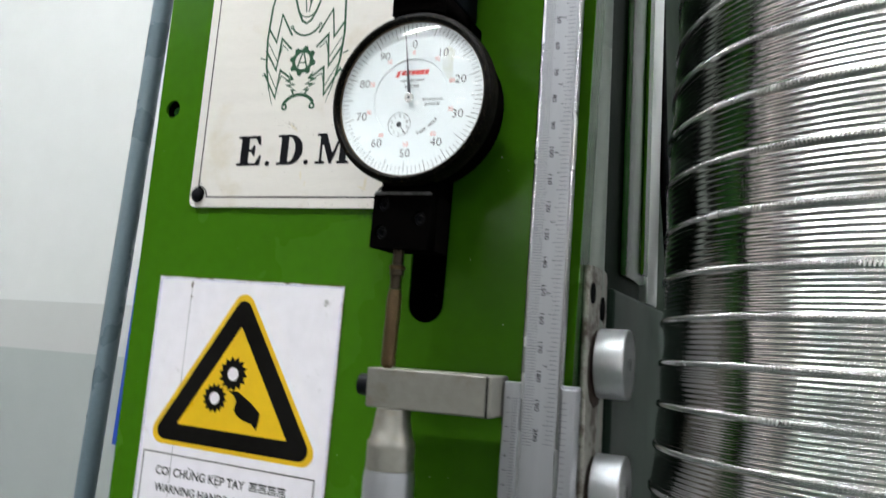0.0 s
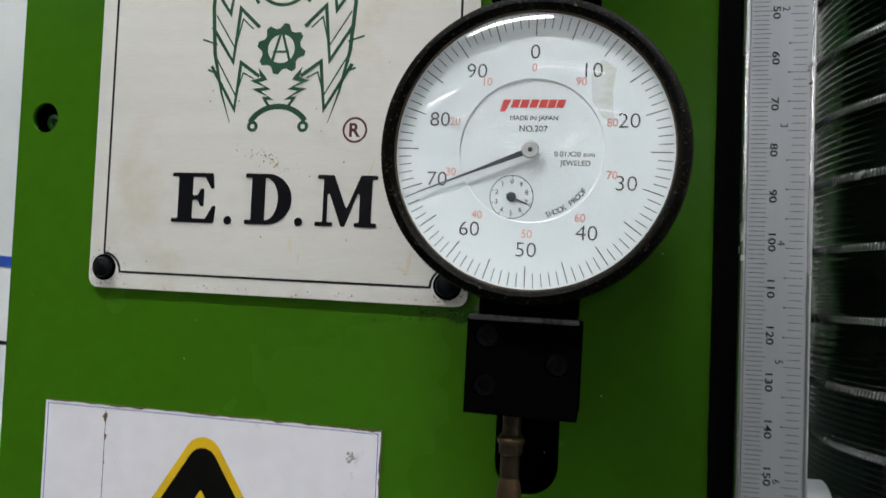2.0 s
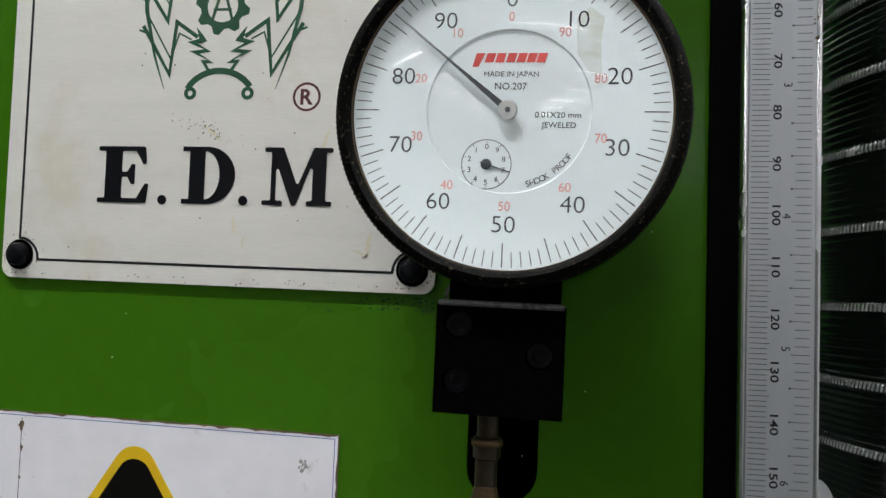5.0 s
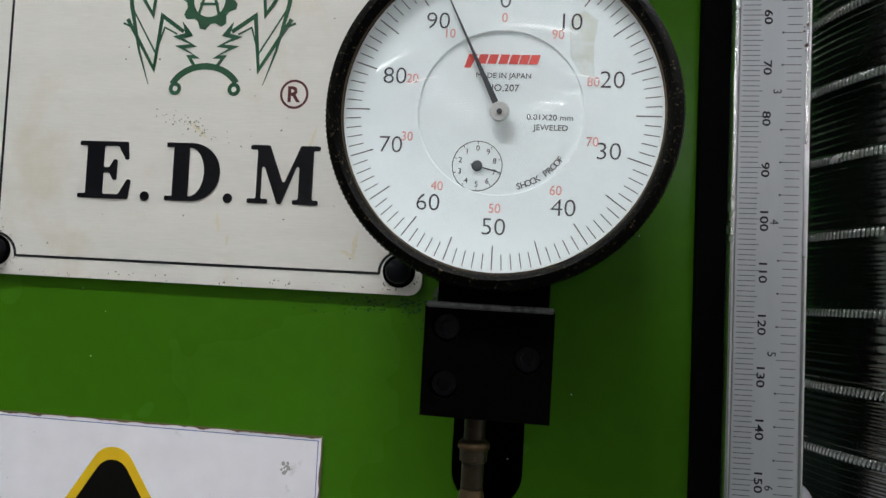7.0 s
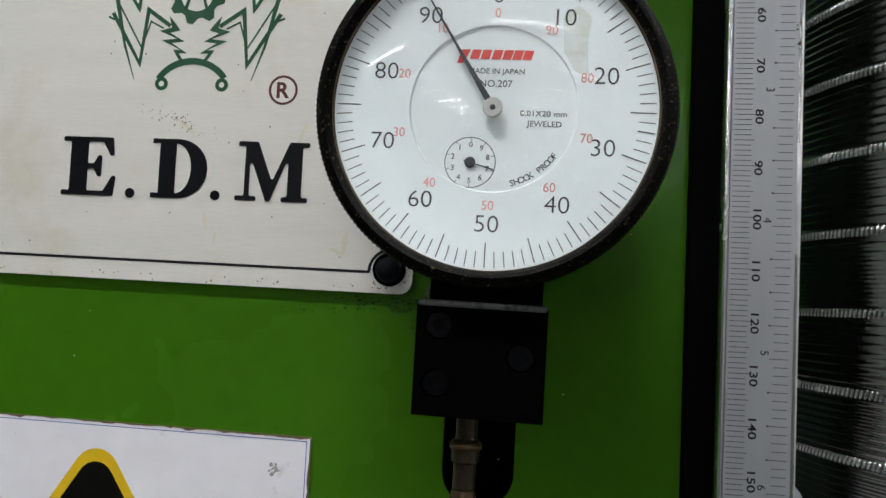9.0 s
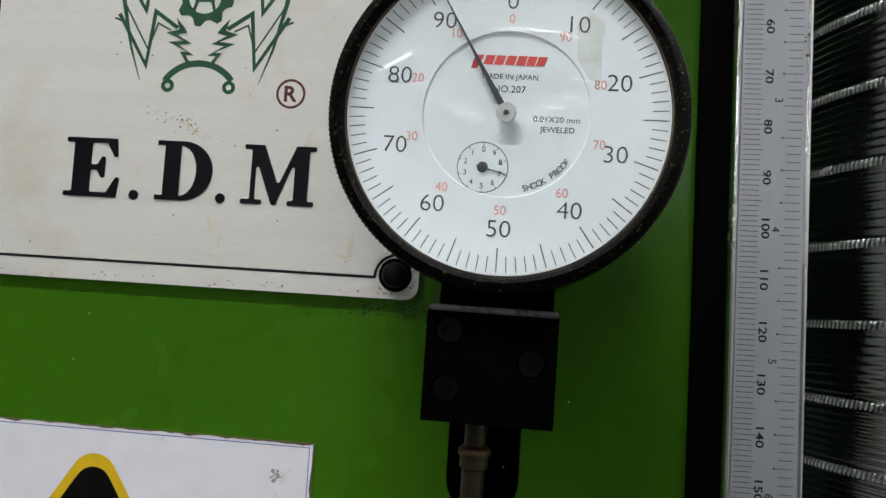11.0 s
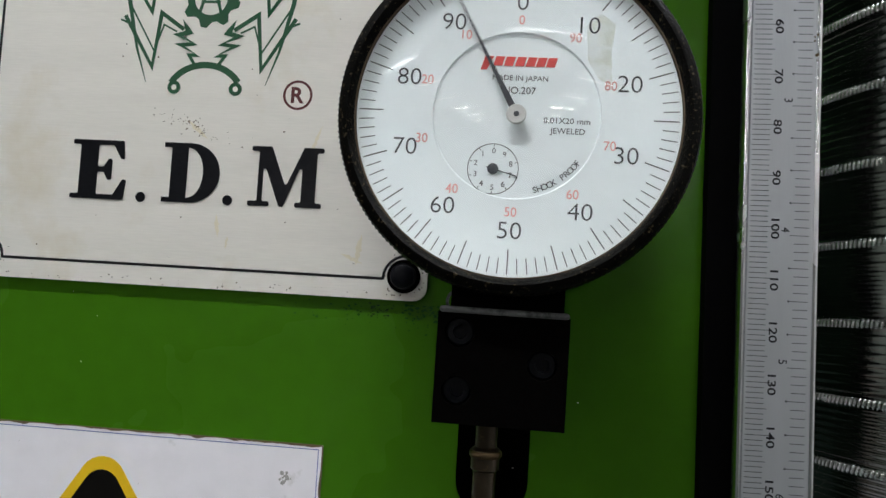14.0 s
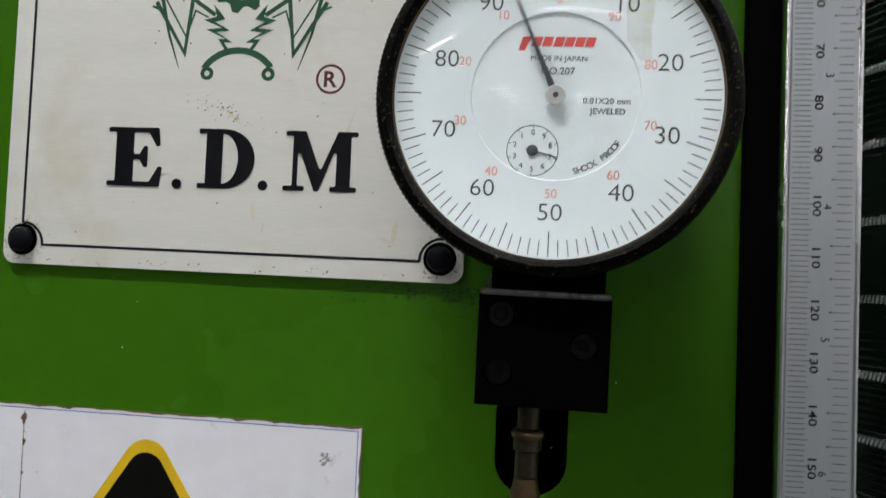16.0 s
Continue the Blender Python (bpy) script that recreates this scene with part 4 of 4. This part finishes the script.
    part("blade", flat([[(-0.00060, 0.0010), (0.00060, 0.0010), (0.00024, 0.0130), (0.00010, 0.0255), (-0.00010, 0.0255), (-0.00024, 0.0130)]], -0.0002, 0.0), NEEDLE, big, "tapered dark needle")
    hub = part("hub", lathe([(0.0004, 0.0012), (-0.0002, 0.0018), (-0.0006, 0.0018), (-0.0008, 0.0016)], "y", steps=32), HUB, big, "silver hub disc", True)
    part("pin", lathe([(-0.0008, 0.0005), (-0.00095, 0.0004)], "y", steps=16), NEEDLE, hub, smooth=True)
    # stem, clamp and spindle
    part("stem", lathe([(-0.0326, 0.0040), (-0.0300, 0.0040)], "z", (0, 0.0120, 0), 32), BLACK, g, smooth=True)
    cx0, cx1, cz0, cz1, cy0, cy1 = -0.0118, 0.0118, -0.0556, -0.0357, 0.0018, 0.0190
    holes = [(cx0 + 0.0040, cz1 - 0.0036), (cx0 + 0.0040, cz0 + 0.0058), (cx1 - 0.0045, cz1 - 0.0086)]
    part("neck", box(-0.0098, 0.0107, 0.0030, 0.0185, -0.0355, -0.0285, 0.0006), BLACK, g)
    clamp = part("clamp_block", flat([rect(cx0, cx1, cz0, cz1)] + [circle(x, z, 0.0027, 28) for x, z in holes], cy0, cy0 + 0.006), BLACK, g, "black clamp block with three socket screws")
    part("clamp_rear", box(cx0, cx1, cy0 + 0.0061, cy1, cz0, cz1, 0.0004), BLACK, clamp)
    part("clamp_edge", box(cx0 + 0.0002, cx1 - 0.0002, cy0 - 0.0004, cy0 + 0.0010, cz1 - 0.0002, cz1 + 0.0010, 0.0005), WORN_SHADED, clamp, "worn grey top edge")
    for x, z in holes:
        part("socket_screw", lathe([(cy0 + 0.0058, 0.0026), (cy0 + 0.0022, 0.0026), (cy0 + 0.0018, 0.0023), (cy0 + 0.0018, 0.0013), (cy0 + 0.0034, 0.0012)], "y", (x, 0, z), 24), ENAMEL, clamp, "sunk black socket screw", True)
    # Silver ring; its dull grey puts the shade under the dial into the colour
    part("wire_ring", flat([circle(-0.0082, -0.0340, 0.0026, 28), circle(-0.0082, -0.0340, 0.0021, 28)], 0.0040, 0.0046), WORN_SHADED, g, "thin silver wire ring, greyed for the shade under the dial")
    sp = thing("spindle", pose(SPX, SPY, 0))
    sp.parent = g
    part("rod", lathe([(-0.0500, 0.0020), (-0.0600, 0.0020), (-0.0604, 0.0026), (-0.0640, 0.0026), (-0.0644, 0.0021), (-0.0690, 0.0021)], "z", steps=24), DARK_BRASS, sp, "dark oily spindle", True)
    part("collar", lathe([(-0.0606, 0.0028), (-0.0609, 0.0030), (-0.0616, 0.0030), (-0.0619, 0.0028)], "z", steps=24), BRASS, sp, "brass collar", True)
    part("extension", lathe([(-0.0692, 0.0021), (-0.0720, 0.0027), (-0.0966, 0.0026), (-0.0980, 0.0014)], "z", steps=24), BRASS, sp, "dull brass extension rod", True)
    return g, big, small, sp


def gauge_post():
    p = thing("gauge_post", pose(DX, DY, DZ))
    tagged(p, "black rectangular post that carries the dial gauge", "post")
    # front outline with an arched foot over the gauge
    arch = [(-0.0088 + 0.0222 * k / 12, math.sqrt(0.0331 ** 2 - (-0.0088 + 0.0222 * k / 12) ** 2)) for k in range(13)]
    part("foot", flat([arch + [(0.0134, 0.0380), (-0.0088, 0.0380)]], -0.0020, 0.0260), BLACK, p)
    part("upright", box(-0.0090, 0.0136, -0.0036, 0.0272, 0.0382, 0.240, 0.0008), POST, p)
    part("arm", box(0.0000, 0.0140, 0.0222, 0.0620, -0.010, 0.0376, 0.0008), BLACK, p)
    return p


GAUGE, POINTER, SMALL_POINTER, SPINDLE = dial_gauge()
GAUGE_POST = gauge_post()

# ---- spiral hose and cable ----
HX, HY, HR, PITCH = 0.196, 0.078, 0.0915, 0.0205


def squeezed(z):
    """The lower coils sit closer together."""
    return z if z > 0.2215 else 0.2215 - (0.2215 - z) * 0.82


def spiral_hose():
    """A helical strip: fine ridges between crimped seams."""
    ob = thing("spiral_hose", pose(HX - 0.0085, HY, 1.2520, 0, 1.8, 0))
    tagged(ob, "silver corrugated spiral metal hose", "hose")
    turns, steps, ridges = 23, 150, 9
    prof = []
    for k in range(ridges * 4):
        f = k / (ridges * 4)
        r = 0.00025 * math.cos(2 * math.pi * f * ridges)
        if f < 1 / ridges:
            r += 0.0008 * math.sin(math.pi * f * ridges) ** 2
        prof.append((f * PITCH, HR + r))
    per = len(prof)
    total = turns * steps
    verts, faces = [], []
    for i in range(total + 1):
        a = 2 * math.pi * i / steps
        base = PITCH * i / steps
        for d, r in prof:
            z = base + d
            rr = r + 0.0006 * math.sin(a * 3 + z * 40) + 0.0004 * math.sin(z * 230)
            verts.append((rr * math.cos(a), rr * math.sin(a), squeezed(z)))
    for i in range(total):
        for k in range(per - 1):
            p = i * per + k
            faces.append((p, p + per, p + per + 1, p + 1))
        if i + steps <= total:
            p, q = i * per + per - 1, (i + steps) * per
            if i + 1 + steps <= total:
                faces.append((p, p + per, q + per, q))
    me = bpy.data.meshes.new("strip")
    me.from_pydata(verts, [], faces)
    me.materials.append(HOSE)
    me.shade_smooth()
    strip = new("strip", me)
    strip.parent = ob
    # crimped beads along the seam, on the side towards the cover
    bv, bf = [], []
    for i in range(turns):
        for k in range(190):
            a = radians(150 + 160 * k / 190)
            z = PITCH * (i + a / (2 * math.pi)) + PITCH / 18
            c = Vector((math.cos(a), math.sin(a), 0))
            t = Vector((-math.sin(a), math.cos(a), 0))
            o = c * (HR + 0.0006 + 0.0006 * math.sin(a * 3 + z * 40) + 0.0004 * math.sin(z * 230)) + Vector((0, 0, squeezed(z)))
            n0 = len(bv)
            for q in range(8):
                u, w = math.cos(q * math.pi / 4), math.sin(q * math.pi / 4)
                bv.append(o + t * (u * 0.00046 + w * 0.0003) + Vector((0, 0, w * 0.00135)))
            for q in range(8):
                u, w = math.cos(q * math.pi / 4) * 0.6, math.sin(q * math.pi / 4) * 0.6
                bv.append(o + t * (u * 0.00046 + w * 0.0003) + Vector((0, 0, w * 0.00135)) + c * 0.0006)
            for q in range(8):
                bf.append((n0 + q, n0 + (q + 1) % 8, n0 + 8 + (q + 1) % 8, n0 + 8 + q))
            bf.append(tuple(n0 + 8 + q for q in range(8)))
    mb = bpy.data.meshes.new("seam")
    mb.from_pydata(bv, [], bf)
    mb.materials.append(SEAM)
    mb.shade_smooth()
    beads = new("seam", mb)
    beads.parent = ob
    tagged(beads, "bright crimped seam", kind="stuff")


def cable():
    cu = bpy.data.curves.new("cable", "CURVE")
    cu.dimensions, cu.bevel_depth, cu.bevel_resolution = "3D", 0.0029, 3
    sp = cu.splines.new("BEZIER")
    pts = [(0.0775, 0.20, 1.72), (0.0812, 0.20, 1.615), (0.0842, 0.20, 1.55), (0.0886, 0.20, 1.493), (0.0903, 0.20, 1.44), (0.0910, 0.20, 1.30)]
    sp.bezier_points.add(len(pts) - 1)
    for b, co in zip(sp.bezier_points, pts):
        b.co = co
        b.handle_left_type = b.handle_right_type = "AUTO"
    tmp = bpy.data.objects.new("cable", cu)
    me = bpy.data.meshes.new_from_object(tmp)
    bpy.data.objects.remove(tmp)
    me.materials.clear()
    me.materials.append(RUBBER_SHADE)
    tagged(new("cable", me), "thin black cable hanging beside the column", "cable")


spiral_hose()
cable()


# ---- what moves ----
# gauge reading in hundredths, time by time; the gauge rises 0.01 mm for each hundredth that it falls back
READINGS = [
    (0, -2.5), (0.1, -1), (0.2, 5), (0.3, 12), (0.4, 15.5), (0.5, 16), (0.6, 17), (0.7, 25),
    (0.8, 36), (0.9, 37.5), (1, 39), (1.1, 39.5), (1.2, 51), (1.3, 54), (1.4, 55.5), (1.45, 37),
    (1.5, 20), (1.6, 28), (1.7, 41), (1.8, 54), (1.9, 65.5), (2, 69), (2.1, 67), (2.2, 69),
    (2.3, 69.5), (2.4, 69), (2.5, 69), (2.6, 70), (2.7, 70), (2.8, 73), (2.9, 75.2), (3, 77.8),
    (3.1, 75), (3.2, 77.5), (3.3, 77), (3.4, 60), (3.5, 48.5), (3.6, 55), (3.7, 63.5), (3.8, 74),
    (3.9, 82.5), (4, 82.3), (4.1, 84.5), (4.2, 85.5), (4.3, 85.5), (4.4, 85.3), (4.5, 85.5), (4.6, 84),
    (4.7, 79), (5, 86), (5.2, 87), (5.3, 70), (5.4, 56), (5.5, 63), (5.6, 71), (5.7, 80),
    (5.8, 88), (6, 89), (6.4, 89.5), (6.8, 89.5), (6.9, 91.7), (7, 92.7), (7.1, 91.9), (7.2, 89.2),
    (7.3, 71), (7.4, 61), (7.5, 68.8), (7.6, 76.4), (7.7, 83), (7.8, 92.4), (7.9, 92), (8, 92),
    (8.1, 91.5), (8.2, 90.8), (8.3, 92.2), (8.4, 91.2), (8.5, 92), (8.6, 91.5), (8.7, 91), (8.8, 91.2),
    (8.9, 91.5), (9, 91), (9.1, 92), (9.2, 90.8), (9.3, 68), (9.4, 61), (9.5, 68), (9.6, 76),
    (9.7, 85), (9.8, 92), (10.2, 91.5), (10.6, 92), (11, 91.5), (11.1, 91.5), (11.2, 70), (11.3, 55),
    (11.4, 64.7), (11.5, 71.9), (11.6, 79.5), (11.7, 87), (11.8, 93), (11.9, 93), (12, 91), (12.1, 92.5),
    (12.2, 89.5), (12.3, 93), (12.4, 90.7), (12.5, 91.3), (12.6, 90), (12.7, 83.8), (12.8, 84.2), (12.9, 92.2),
    (13, 90), (13.1, 93), (13.2, 74), (13.3, 60), (13.4, 67.3), (13.5, 74.2), (13.6, 82.6), (13.7, 89),
    (13.8, 91.2), (13.9, 93.5), (14, 92), (14.1, 90), (14.2, 91), (14.3, 90.2), (14.4, 93), (14.5, 91),
    (14.6, 87), (14.7, 85.2), (14.8, 92.2), (14.9, 92), (15, 91.8), (15.1, 93), (15.15, 74), (15.2, 56),
    (15.3, 63), (15.4, 71.2), (15.5, 79.1), (15.6, 86.9), (15.7, 93.8), (15.8, 92.7), (15.9, 91.2), (16, 93.4),
]


def motions():
    big, small, gauge, post, rod = [], [], [], [], []
    for t, v in READINGS:
        up = (92 - v) * 1e-5
        big.append((t, pose(0, -0.0005, 0, 0, v * 3.6, 0)))
        small.append((t, pose(-0.0036, 0.00020, -0.0098, 0, 105 - 0.36 * (v - 92), 0)))
        gauge.append((t, pose(DX, DY, DZ + up, 0, ROLL, 0)))
        post.append((t, pose(DX, DY, DZ + up)))
        rod.append((t, pose(SPX, SPY, -up)))
    walk(POINTER, big)
    walk(SMALL_POINTER, small)
    walk(GAUGE, gauge)
    walk(GAUGE_POST, post)
    walk(SPINDLE, rod)


motions()
